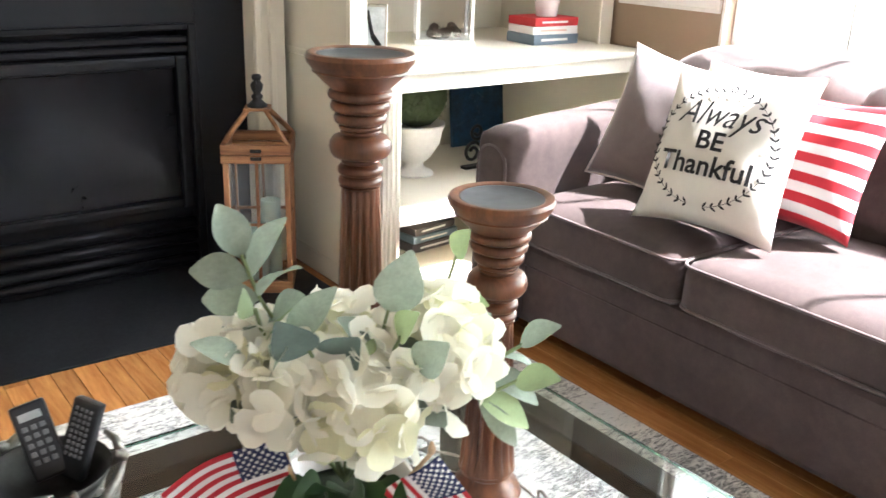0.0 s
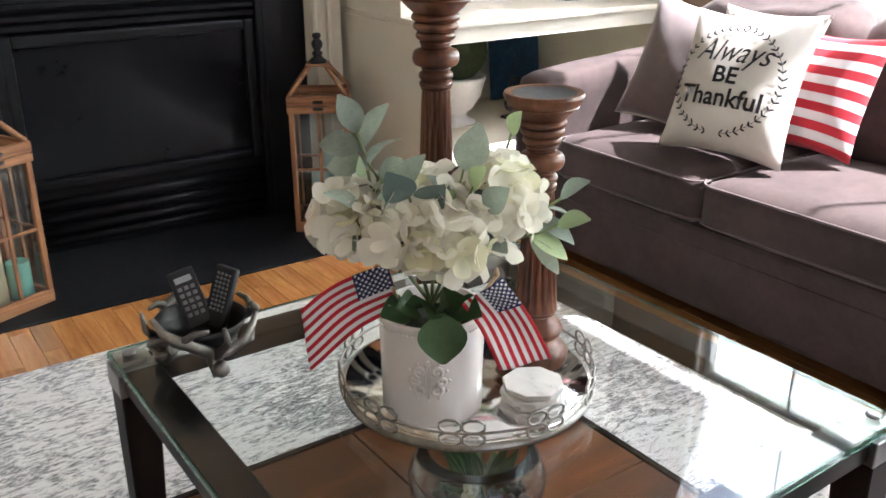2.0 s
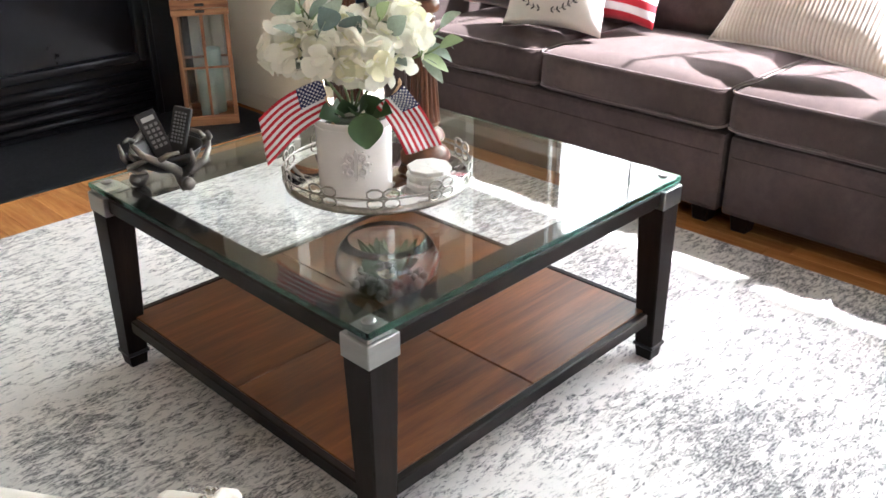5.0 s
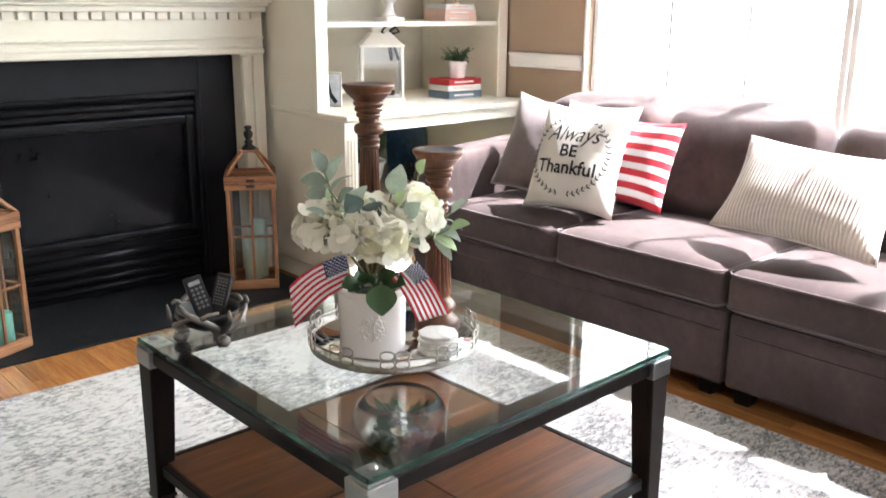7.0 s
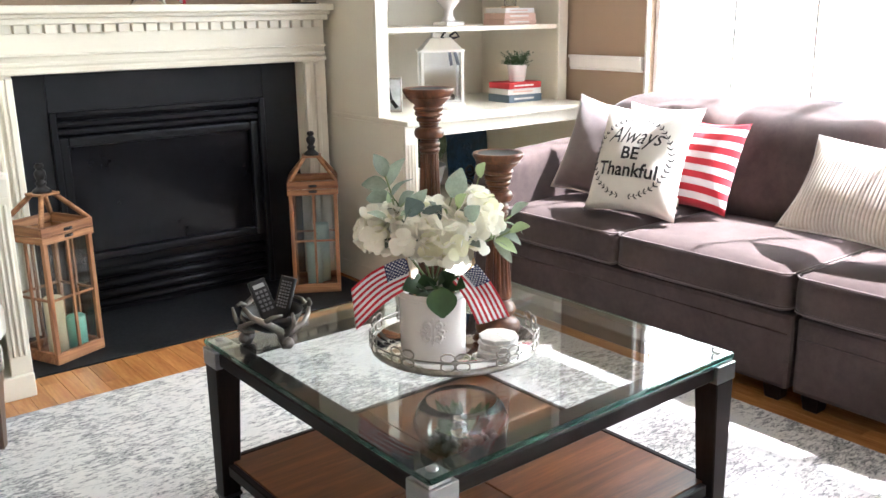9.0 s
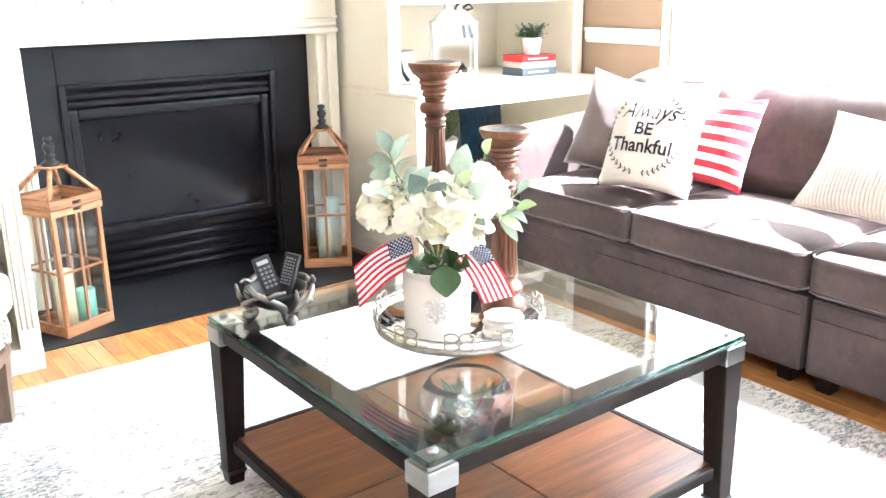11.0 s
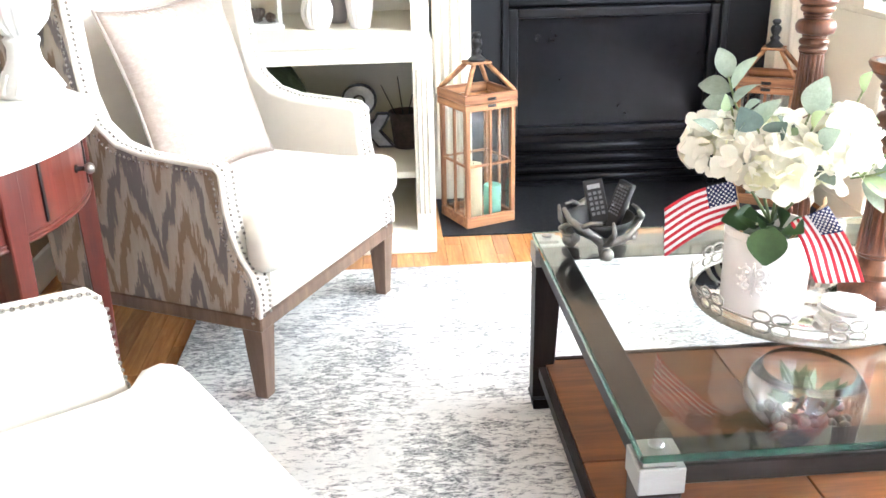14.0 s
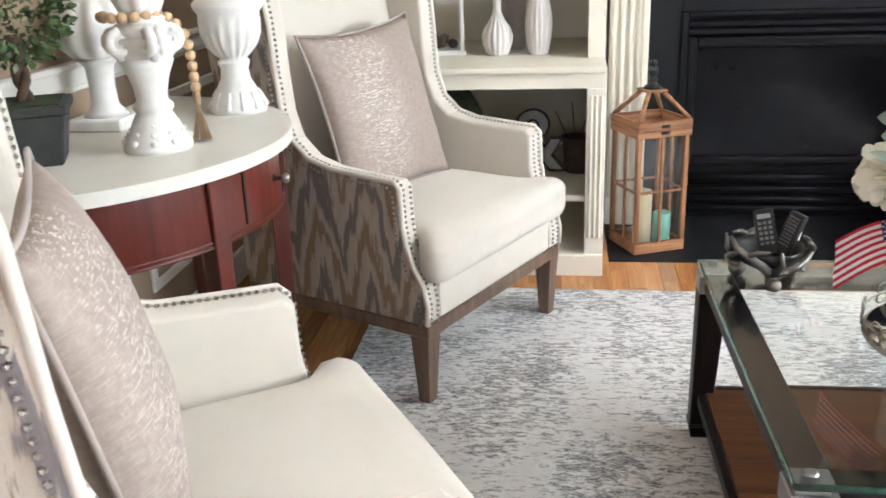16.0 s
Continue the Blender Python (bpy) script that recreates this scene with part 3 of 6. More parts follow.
MY = 3.10
mantel = thing("mantel", "cream painted mantelpiece with dentil moulding", "mantel")
for x0, x1 in ((-0.085, FX0), (FX1, 1.575)):
    part("mantel_leg", bx(x0, x1, MY + 0.02, Y1, 0.008, 1.133), M_cream, mantel)
part("frieze", bx(-0.085, 1.575, MY + 0.02, Y1, 1.133, 1.335), M_cream, mantel)
bm = bmesh.new()
for k in range(4):
    x = -0.078 + 0.037 * k
    box(bm, x, x + 0.022, MY + 0.006, MY + 0.02, 0.14, 1.12, bevel=0.006)
part("fluting_left", bm, M_cream, mantel)
for x0, x1, t in ((FX0 - 0.03, FX0, 0.02), (FX1, FX1 + 0.03, 0.02), (FX1 + 0.06, FX1 + 0.085, 0.016)):
    part("inner_trim", bx(x0, x1, MY + 0.02 - t, MY + 0.02, 0.14, 1.126, bevel=0.005), M_cream, mantel)
bm = bmesh.new()
for z0, z1, t in ((1.136, 1.16, 0.022), (1.165, 1.185, 0.012), (1.205, 1.218, 0.024), (1.335, 1.362, 0.05), (1.362, 1.38, 0.075)):
    box(bm, -0.085, 1.575, MY + 0.02 - t, MY + 0.02 + 0.3, z0, z1, bevel=0.005)
part("header_moulding", bm, M_cream, mantel)
dentil = part("dentil", bx(0, 0.048, MY - 0.010, MY + 0.02, 1.300, 1.335, bevel=0.002), M_cream, mantel)
dentil.matrix_basis = Matrix.Translation((-0.07, 0, 0))
for k in range(1, 27):
    share("dentil", dentil, mantel, Matrix.Translation((-0.07 + k * 0.0605, 0, 0)))
part("mantel_shelf", bx(-0.14, 1.578, MY - 0.09, Y1, 1.38, 1.412, bevel=0.008, seg=2), M_cream, mantel)


# ---- built-in bookcases ----
def bookcase(name, x0, x1, zc, flip, label, shelves_up):
    """Open base with fluted posts, deep counter, shallower shelves above. flip: -1 when the outer side is at x0."""
    ob = tagged(thing(name, label, "bookcase"), group="built-in bookcases")
    yf, yu, yb = 2.485, 2.70, Y1
    t = 0.03
    part("base_plinth", bx(x0, x1, yf - 0.015, yb, 0.0, 0.09, bevel=0.004), M_cream, ob)
    for x in (x0, x1 - t):
        part("base_side", bx(x, x + t, yf + 0.02, yb, 0.09, zc - 0.025), M_cream, ob)
    part("base_back", bx(x0 + t, x1 - t, yb - 0.02, yb, 0.09, zc - 0.025), M_cream, ob)
    part("base_shelf", bx(x0 + t, x1 - t, yf + 0.03, yb - 0.02, 0.30, 0.325, bevel=0.003), M_cream, ob)
    for x in (x0, x1 - 0.075):
        post = part("post", bx(x, x + 0.075, yf, yf + 0.02, 0.09, zc - 0.085, bevel=0.002), M_cream, ob)
        bm = bmesh.new()
        for k in range(3):
            box(bm, x + 0.012 + k * 0.019, x + 0.024 + k * 0.019, yf - 0.008, yf, 0.16, zc - 0.11, bevel=0.004)
        part("fluting", bm, M_cream, post)
    part("counter_rail", bx(x0, x1, yf - 0.0004, yf + 0.02, zc - 0.085, zc - 0.025, bevel=0.002), M_cream, ob)
    part("counter", bx(x0, x1, yf - 0.02, yb, zc - 0.025, zc, bevel=0.007, seg=2), M_cream, ob)
    for x in (x0, x1 - t):
        part("upper_side", bx(x, x + t, yu + 0.02, yb, zc, 2.36), M_cream, ob)
    part("upper_back", bx(x0 + t, x1 - t, yb - 0.02, yb, zc, 2.36), M_cream, ob)
    for x in (x0, x1 - 0.07):
        part("stile", bx(x, x + 0.07, yu, yu + 0.02, zc, 2.36, bevel=0.002), M_cream, ob)
    for z in shelves_up:
        part("shelf", bx(x0 + t, x1 - t, yu + 0.025, yb - 0.02, z - 0.024, z, bevel=0.003), M_cream, ob)
    part("crown", bx(x0, x1, yu - 0.02, yb, 2.36, 2.44, bevel=0.01), M_cream, ob)
    return ob


bookcase("bookcase", X0 + 0.004, -0.118, 0.838, 1, "cream built-in bookcase with open base beside the fireplace", (1.27, 1.70, 2.05))
bookcase("bookcase", 1.61, 2.905, 0.873, -1, "cream built-in bookcase with decor beside the sofa", (1.292, 1.70, 2.05))

# ---- rug ----
rug = part("area_rug", bx(-0.962, 1.812, -1.7, 2.308, -0.008, 0.012, bevel=0.004), M_rug)
tagged(rug, "off-white and grey distressed low-pile area rug", "rug")


# ---- sofa ----
def seat_cushion(parent, y0, y1, x0=1.862, x1=2.55, z=0.342, h=0.165, seed=0.0):
    w, d = x1 - x0, y1 - y0 - 0.006
    bm = softbox(w, d, h, 0.045, 0.028, 14, seed, 0.006)
    ob = part("seat_cushion", bm, M_sofa, parent)
    ob.matrix_basis = Matrix.Translation(((x0 + x1) / 2, (y0 + y1) / 2, z))
    for zz in (h - 0.022, 0.022):
        pts = []
        hx, hy, r = w / 2 + 0.0, d / 2 + 0.0, 0.045
        for cx, cy, a0 in ((hx - r, hy - r, 0), (-hx + r, hy - r, 90), (-hx + r, -hy + r, 180), (hx - r, -hy + r, 270)):
            for k in range(5):
                a = radians(a0 + 22.5 * k)
                pts.append((cx + r * 0.97 * math.cos(a), cy + r * 0.97 * math.sin(a), zz + 0.006))
        bm = bmesh.new()
        tube(bm, pts, 0.004, 6, True)
        part("piping", bm, M_piping, ob)
    return ob


def back_cushion(parent, y0, y1, seed):
    w = y1 - y0 - 0.01
    bm = softbox(0.24, w, 0.50, 0.11, 0.045, 22, seed, 0.03)
    for v in bm.verts:
        if v.co.z > 0.3:
            v.co.x += 2.0 * (v.co.z - 0.3) ** 2
    ob = part("back_cushion", bm, M_sofa, parent)
    ob.matrix_basis = pose(2.475, (y0 + y1) / 2, 0.485, 0, 14, 0)


def sofa_section(y0, y1, splits, label, arm):
    ob = thing("sofa_section", label, "sofa", group="sectional sofa")
    top = y1 - (0.185 if arm else 0)
    seats = len(splits) + 1
    cuts = [y0] + list(splits) + [top]
    part("base", bx(1.915, 2.86, y0 + 0.004, y1 - 0.004, 0.055, 0.335, bevel=0.018, seg=2), M_sofa, ob)
    bm = bmesh.new()
    tube(bm, [(1.9145, y0 + 0.02, 0.262), (1.9145, (y0 + y1) / 2, 0.262), (1.9145, y1 - 0.02, 0.262)], 0.003, 6)
    part("base_seam", bm, M_sofa, ob, "stitched seam along the base")
    bm = softbox(0.24, y1 - y0 - 0.012, 0.66, 0.05, 0.0, 8, 3.0, 0.004)
    back = part("back", bm, M_sofa, ob)
    back.matrix_basis = Matrix.Translation((2.755, (y0 + y1) / 2, 0.2))
    step = (top - y0) / seats
    for k in range(seats):
        seat_cushion(ob, cuts[k], cuts[k + 1], seed=k * 3.1 + y0)
        back_cushion(ob, y0 + step * k, y0 + step * (k + 1), k * 2.7 + y0)
    if arm:
        # arm with a rounded roll, its top falling a little to the front
        bm = softbox(0.99, 0.19, 0.655, 0.045, 0.012, 14, 1.7, 0.005)
        for v in bm.verts:
            if v.co.z > 0.4:
                v.co.z += 0.026 + 0.026 * (v.co.x / 0.47)
        a = part("arm", bm, M_sofa, ob)
        a.matrix_basis = Matrix.Translation((2.318, y1 - 0.095, 0.056))
        pts = [(-0.4955, 0.07 * math.cos(t), 0.545 + 0.062 * math.sin(t)) for t in [math.pi * k / 14 for k in range(15)]]
        pts = [(-0.4955, 0.07, 0.06)] + pts + [(-0.4955, -0.07, 0.06)]
        bm = bmesh.new()
        tube(bm, pts, 0.0045, 6)
        part("piping", bm, M_piping, a)
    for x in (1.96, 2.8):
        for y in (y0 + 0.07, y1 - 0.07):
            bm = bmesh.new()
            taper(bm, x, y, 0.0, 0.056, 0.028, 0.035, 0.004)
            part("foot", bm, M_espresso_z, ob)
    return ob


sofa_section(0.644, 2.26, (1.416,), "taupe microsuede sofa section with rolled arm and piped cushions", True)
sofa_section(-1.32, 0.636, (-0.668, -0.016), "taupe microsuede sofa section continuing along the window", False)


# ---- coffee table ----
TX, TY, TH, TS, TROT = 0.574, 0.816, 0.513, 0.493, 0.7
table = thing("coffee_table", "square espresso coffee table with thick glass top and nickel corner caps", "coffee table", pose(TX, TY, 0, 0, 0, TROT))
g = part("glass_top", bx(-TS, TS, -TS, TS, TH - 0.0125, TH, bevel=0.0), M_tableglass, table, "clear glass top with green edge")
g.visible_shadow = False
bm = bmesh.new()
for s in (-1, 1):
    box(bm, -TS - 0.0005, TS + 0.0005, *sorted((s * TS, s * (TS + 0.004))), TH - 0.012, TH - 0.0005, bevel=0.001)
    box(bm, *sorted((s * TS, s * (TS + 0.004))), -TS, TS, TH - 0.012, TH - 0.0005, bevel=0.001)
part("glass_edge", bm, M_glassedge, g, "green polished glass edge")
LI = TS - 0.031
for sx in (-1, 1):
    for sy in (-1, 1):
        bm = bmesh.new()
        taper(bm, 0, 0, 0.0, TH - 0.07 - 0.052, 0.026, 0.035, 0.003)
        taper(bm, 0, 0, -0.040, 0.0, 0.0215, 0.0255, 0.002)
        for v in bm.verts:
            # the inner faces taper, the outer ones stay upright
            wide = 0.035 - 0.009 * (1 - max(0.0, v.co.z) / (TH - 0.122))
            v.co += Vector((sx * (LI + 0.035 - wide), sy * (LI + 0.035 - wide), 0.052))
        leg = part("leg", bm, M_espresso_z, table)
        bm = bmesh.new()
        taper(bm, sx * (LI + 0.009), sy * (LI + 0.009), 0.046, 0.056, 0.0295, 0.0295, 0.002)
        part("foot_band", bm, M_black, leg)
        bm = bmesh.new()
        taper(bm, sx * LI, sy * LI, TH - 0.07, TH - 0.022, 0.0375, 0.0375, 0.002)
        taper(bm, sx * (LI + 0.004), sy * (LI + 0.004), TH - 0.022, TH - 0.0135, 0.027, 0.027, 0.001)
        cap = part("corner_cap", bm, M_steel, leg, "brushed nickel corner cap")
        bm = bmesh.new()
        lathe(bm, [(0.0, 0), (0.013, 0), (0.013, 0.002), (0.009, 0.004), (0, 0.004)], 16, (sx * (LI + 0.002), sy * (LI + 0.002), TH))
        part("glass_stud", bm, M_steel, cap, "round nickel stud on the glass")
for k in range(4):
    a = k * 90
    ap = part("apron", bx(-LI + 0.0375, LI - 0.0375, LI - 0.042, LI + 0.026, TH - 0.062, TH - 0.024, bevel=0.003), M_espresso, table)
    ap.matrix_basis = pose(0, 0, 0, 0, 0, a)
    bm = bmesh.new()
    tz = 0.155
    box(bm, -LI + 0.03, LI - 0.03, LI + 0.002, LI + 0.022, tz - 0.034, tz, bevel=0.003)
    sr = part("shelf_rail", bm, M_espresso, table)
    sr.matrix_basis = pose(0, 0, 0, 0, 0, a)
q = LI + 0.001
for k, (x0, y0) in enumerate(((-q, -q), (0.001, -q), (-q, 0.001), (0.001, 0.001))):
    part("shelf_panel", bx(x0, x0 + q - 0.002, y0, y0 + q - 0.002, 0.135, 0.1545, bevel=0.002), M_veneer, table, "warm walnut veneer panel")


# ---- turned candlesticks ----
def candlestick(x, y, h, z0, label):
    ob = tagged(thing("candlestick", label, "candlestick", pose(x, y, z0)), group="candlesticks on the tray")
    body = [(0.0, 0), (0.058, 0), (0.060, 0.006), (0.060, 0.02), (0.052, 0.03), (0.040, 0.036), (0.036, 0.044), (0.046, 0.052), (0.049, 0.062), (0.044, 0.073), (0.034, 0.08), (0.030, 0.088)]
    f0, f1 = 0.10, h - 0.166
    mid = [(0.036, 0.093), (0.036, f0 - 0.002), (0.0385, f0)]
    nseg = 10
    shaft = [(0.0375 - 0.0140 * k / nseg, f0 + 0.004 + (f1 - f0 - 0.004) * k / nseg) for k in range(nseg + 1)]
    t = h
    rings = []
    # stacked beads below the cup: (height of the bead's middle, half height, radius), from the shaft up
    for zc, hh, r in ((-0.157, 0.0055, 0.0275), (-0.143, 0.006, 0.0285), (-0.132, 0.003, 0.024), (-0.114, 0.0135, 0.0385), (-0.096, 0.003, 0.0245), (-0.090, 0.003, 0.0265), (-0.079, 0.0065, 0.0325), (-0.064, 0.0065, 0.0365), (-0.050, 0.0055, 0.0395)):
        for q in range(7):
            w = math.pi * (q / 6 - 0.5)
            rings.append((r - min(0.009, 0.8 * hh) * (1 - math.cos(w)), t + zc + hh * math.sin(w)))
    up = [(0.026, t - 0.164)] + rings + [(0.036, t - 0.043), (0.046, t - 0.034), (0.054, t - 0.026), (0.058, t - 0.023), (0.057, t - 0.021), (0.064, t - 0.012), (0.066, t - 0.006), (0.064, t - 0.001), (0.060, t), (0.0535, t - 0.002), (0.052, t - 0.008), (0.0, t - 0.008)]
    bm = bmesh.new()
    lathe(bm, body + mid + shaft + up, 96, flute=0.17, flutes=16, fz=(f0 + 0.01, f1 - 0.002))
    stem = part("stem", bm, M_turned, ob)
    stem.data.set_sharp_from_angle(angle=0.7)
    bm = bmesh.new()
    lathe(bm, [(0.0, t - 0.0078), (0.0515, t - 0.0078), (0.0525, t - 0.0025), (0.0505, t - 0.003), (0.045, t - 0.0055), (0.0, t - 0.0062)], 32)
    part("cup_plate", bm, M_cup, ob, "grey metal candle plate")
    return ob


TRAY = TH + 0.022
candlestick(0.567, 0.929, 1.178 - TRAY, TRAY, "tall turned brown wooden pillar candlestick, empty")
candlestick(0.689, 0.800, 1.016 - TRAY, TRAY, "shorter turned brown wooden pillar candlestick, empty")

# ---- round mirrored tray ----
RX, RY, RR = 0.553, 0.818, 0.217
tray = thing("serving_tray", "round mirrored tray with antiqued silver link gallery rail", "tray", pose(RX, RY, TH + 0.004))
bm = bmesh.new()
lathe(bm, [(0.0, 0.002), (RR - 0.006, 0.002), (RR, 0.006), (RR, 0.014), (RR - 0.004, 0.017), (0, 0.017)], 64)
part("tray_plate", bm, M_chrome, tray)
bm = bmesh.new()
lathe(bm, [(0.0, 0.0172), (RR - 0.008, 0.0172), (RR - 0.008, 0.0178), (0, 0.0178)], 64)
part("mirror_plate", bm, M_mirror, tray, "mirror glass base")
ringz = (0.041,)
for z in ringz:
    bm = bmesh.new()
    tube(bm, [(RR * 1.01 * math.cos(2 * math.pi * k / 64), RR * 1.01 * math.sin(2 * math.pi * k / 64), z) for k in range(64)], 0.0022, 6, True)
    part("middle_rail", bm, M_chrome, tray)


def link_mesh(hw, hh):
    bm = bmesh.new()
    c = 0.45
    loop = [(-hw, -hh * c), (-hw * c, -hh), (hw * c, -hh), (hw, -hh * c), (hw, hh * c), (hw * c, hh), (-hw * c, hh), (-hw, hh * c)]
    tube(bm, [(0, a, b) for a, b in loop], 0.0023, 6, True)
    return bm


first = part("rail_link", link_mesh(0.0165, 0.0105), M_chrome, tray)
for row, z in ((0, 0.030), (1, 0.052)):
    for k in range(20):
        a = 2 * math.pi * (k // 2) / 10 + (0.0815 if k % 2 else -0.0815) - 0.35
        m = Matrix.Translation((RR * 1.008 * math.cos(a), RR * 1.008 * math.sin(a), z)) @ Matrix.Rotation(a, 4, "Z")
        if row == 0 and k == 0:
            first.matrix_basis = m
        else:
            share("rail_link", first, tray, m)

# ---- flower pot ----
VX, VY, VR, VH = 0.455, 0.779, 0.084, 0.174
pot = thing("flower_pot", "white glazed ceramic pot with embossed scroll medallion", "flower pot", pose(VX, VY, TRAY, 0, 0, 0))
bm = bmesh.new()
lathe(bm, [(0.0, 0), (VR - 0.006, 0), (VR - 0.003, 0.004), (VR - 0.002, 0.08), (VR, VH - 0.012), (VR + 0.001, VH - 0.004), (VR - 0.001, VH), (VR - 0.006, VH - 0.002), (VR - 0.008, 0.02), (0, 0.02)], 56)
body = part("pot_body", bm, M_porcelain, pot)
bm = bmesh.new()
face = math.atan2(-0.79, -0.62)


def on_pot(u, v):
    a = face + u / VR
    return ((VR + 0.0008) * math.cos(a), (VR + 0.0008) * math.sin(a), 0.085 + v)


def scroll(cx, cy, r0, turns, start, sgn):
    pts = []
    for k in range(22):
        t = k / 21
        a = start + sgn * t * turns * 2 * math.pi
        r = r0 * (1 - 0.8 * t)
        pts.append(on_pot(cx + r * math.cos(a), cy + r * math.sin(a)))
    tube(bm, pts, 0.0034, 6)


for s in (-1, 1):
    scroll(s * 0.0125, 0.016, 0.011, 1.2, radians(-90), s)
    scroll(s * 0.0125, -0.016, 0.011, 1.2, radians(90), -s)
    scroll(s * 0.022, 0.0, 0.008, 1.0, radians(180 if s > 0 else 0), s)
    tube(bm, [on_pot(s * 0.001, -0.03), on_pot(s * 0.004, -0.01), on_pot(s * 0.004, 0.012), on_pot(s * 0.001, 0.032)], 0.0016, 5)
for a in range(0, 360, 30):
    c = math.cos(radians(a)), math.sin(radians(a))
    p = on_pot(0.0335 * c[0], 0.0335 * c[1])
    bmesh.ops.create_uvsphere(bm, u_segments=6, v_segments=4, radius=0.0026, matrix=Matrix.Translation(p))
part("medallion", bm, M_porcelain, body, "raised scrollwork medallion", smooth=True)
bm = bmesh.new()
for k in range(72):
    a = 2 * math.pi * k / 72
    bmesh.ops.create_uvsphere(bm, u_segments=5, v_segments=4, radius=0.0018, matrix=Matrix.Translation(((VR + 0.0005) * math.cos(a), (VR + 0.0005) * math.sin(a), VH - 0.016)))
part("beaded_band", bm, M_porcelain, body, smooth=True)
bm = bmesh.new()
lathe(bm, [(0, VH - 0.03), (VR - 0.01, VH - 0.03), (0, VH - 0.02)], 24)
part("moss_fill", bm, M_moss, pot, "dark moss filling")


# ---- lanterns ----
def lantern(x, y, rz, label, candles):
    ob = tagged(thing("lantern", label, "lantern", pose(x, y, 0.006, 0, 0, rz)), group="lanterns on the hearth")
    w, b = 0.118, 0.02
    bm = bmesh.new()
    for s in (-1, 1):
        box(bm, -w, w, s * w - (b if s > 0 else 0), s * w + (0 if s > 0 else b), 0.0, 0.045, bevel=0.002)
        box(bm, s * w - (b if s > 0 else 0), s * w + (0 if s > 0 else b), -w + b, w - b, 0.0, 0.045, bevel=0.002)
    box(bm, -w + b, w - b, -w + b, w - b, 0.012, 0.02)
    part("base", bm, M_cedar_x, ob)
    for sx in (-1, 1):
        for sy in (-1, 1):
            cx, cy = sx * (w - b / 2), sy * (w - b / 2)
            part("post", bx(cx - b / 2, cx + b / 2, cy - b / 2, cy + b / 2, 0.045, 0.50, bevel=0.002), M_cedar, ob)
    for k in range(4):
        bm = bmesh.new()
        box(bm, -0.006, 0.006, w - 0.014, w - 0.004, 0.045, 0.50, bevel=0.001)
        box(bm, -w + b, -0.006, w - 0.013, w - 0.005, 0.262, 0.272, bevel=0.001)
        box(bm, 0.006, w - b, w - 0.013, w - 0.005, 0.262, 0.272, bevel=0.001)
        p = part("muntins", bm, M_cedar, ob)
        p.matrix_basis = pose(0, 0, 0, 0, 0, 90 * k)
        gl = part("glass_pane", bx(-w + b, w - b, w - 0.0165, w - 0.0145, 0.045, 0.50), M_pane, ob)
        gl.matrix_basis = pose(0, 0, 0, 0, 0, 90 * k)
        gl.visible_shadow = False
    w2 = w + 0.006
    for k in range(4):
        for z0, z1 in ((0.50, 0.528), (0.531, 0.568)):
            bd = part("collar_board", bx(-w2 + 0.014 * (k % 2), w2 - 0.014 * (k % 2), w2 - 0.014, w2, z0, z1, bevel=0.002), M_cedar_x, ob)
            bd.matrix_basis = pose(0, 0, 0, 0, 0, 90 * k)
    for k in range(4):
        bm = bmesh.new()
        tube(bm, [(w2 - 0.01, w2 - 0.01, 0.566), (0.03, 0.03, 0.675)], 0.0105, 4)
        p = part("rafter", bm, M_cedar_x, ob)
        p.matrix_basis = pose(0, 0, 0, 0, 0, 90 * k)
    part("roof_plate", bx(-0.047, 0.047, -0.047, 0.047, 0.672, 0.682, bevel=0.002), M_cedar_x, ob)
    bm = bmesh.new()
    lathe(bm, [(0, 0.682), (0.036, 0.682), (0.036, 0.69), (0.024, 0.70), (0.016, 0.708), (0.021, 0.716), (0.021, 0.722), (0.012, 0.730), (0.018, 0.740), (0.0225, 0.752), (0.0225, 0.762), (0.016, 0.772), (0.010, 0.775), (0.016, 0.780), (0.0185, 0.789), (0.014, 0.797), (0, 0.80)], 20)
    fin = part("finial", bm, M_black, ob, "black turned finial")
    bm = bmesh.new()
    tube(bm, [(0.0, 0.034 * math.cos(2 * math.pi * k / 24), 0.745 + 0.034 * math.sin(2 * math.pi * k / 24)) for k in range(24)], 0.0016, 5, True)
    part("ring_handle", bm, M_black, fin)
    bm = bmesh.new()
    for z in (0.512, 0.54):
        box(bm, -0.02, 0.02, -w2 - 0.003, -w2, z, z + 0.013, bevel=0.002)
        tube(bm, [(-0.012, -w2 - 0.004, z + 0.006), (0.0, -w2 - 0.009, z + 0.008), (0.014, -w2 - 0.004, z + 0.006)], 0.003, 5)
    part("clasp", bm, M_black, ob, "dark metal hook clasp")
    for cx, cy, r, h, m, lab in candles:
        cd = tagged(thing("pillar_candle", lab, "candle", pose(x, y, 0.006, 0, 0, rz) @ pose(cx, cy, 0.0205)), group="pillar candles")
        bm = bmesh.new()
        lathe(bm, [(0, 0), (r, 0), (r, h - 0.004), (r - 0.004, h), (r - 0.012, h - 0.003), (0, h - 0.006)], 28)
        part("wax", bm, m, cd)
        bm = bmesh.new()
        tube(bm, [(0, 0, h - 0.007), (0.001, 0, h + 0.006)], 0.0012, 5)
        part("wick", bm, M_black, cd)
    return ob


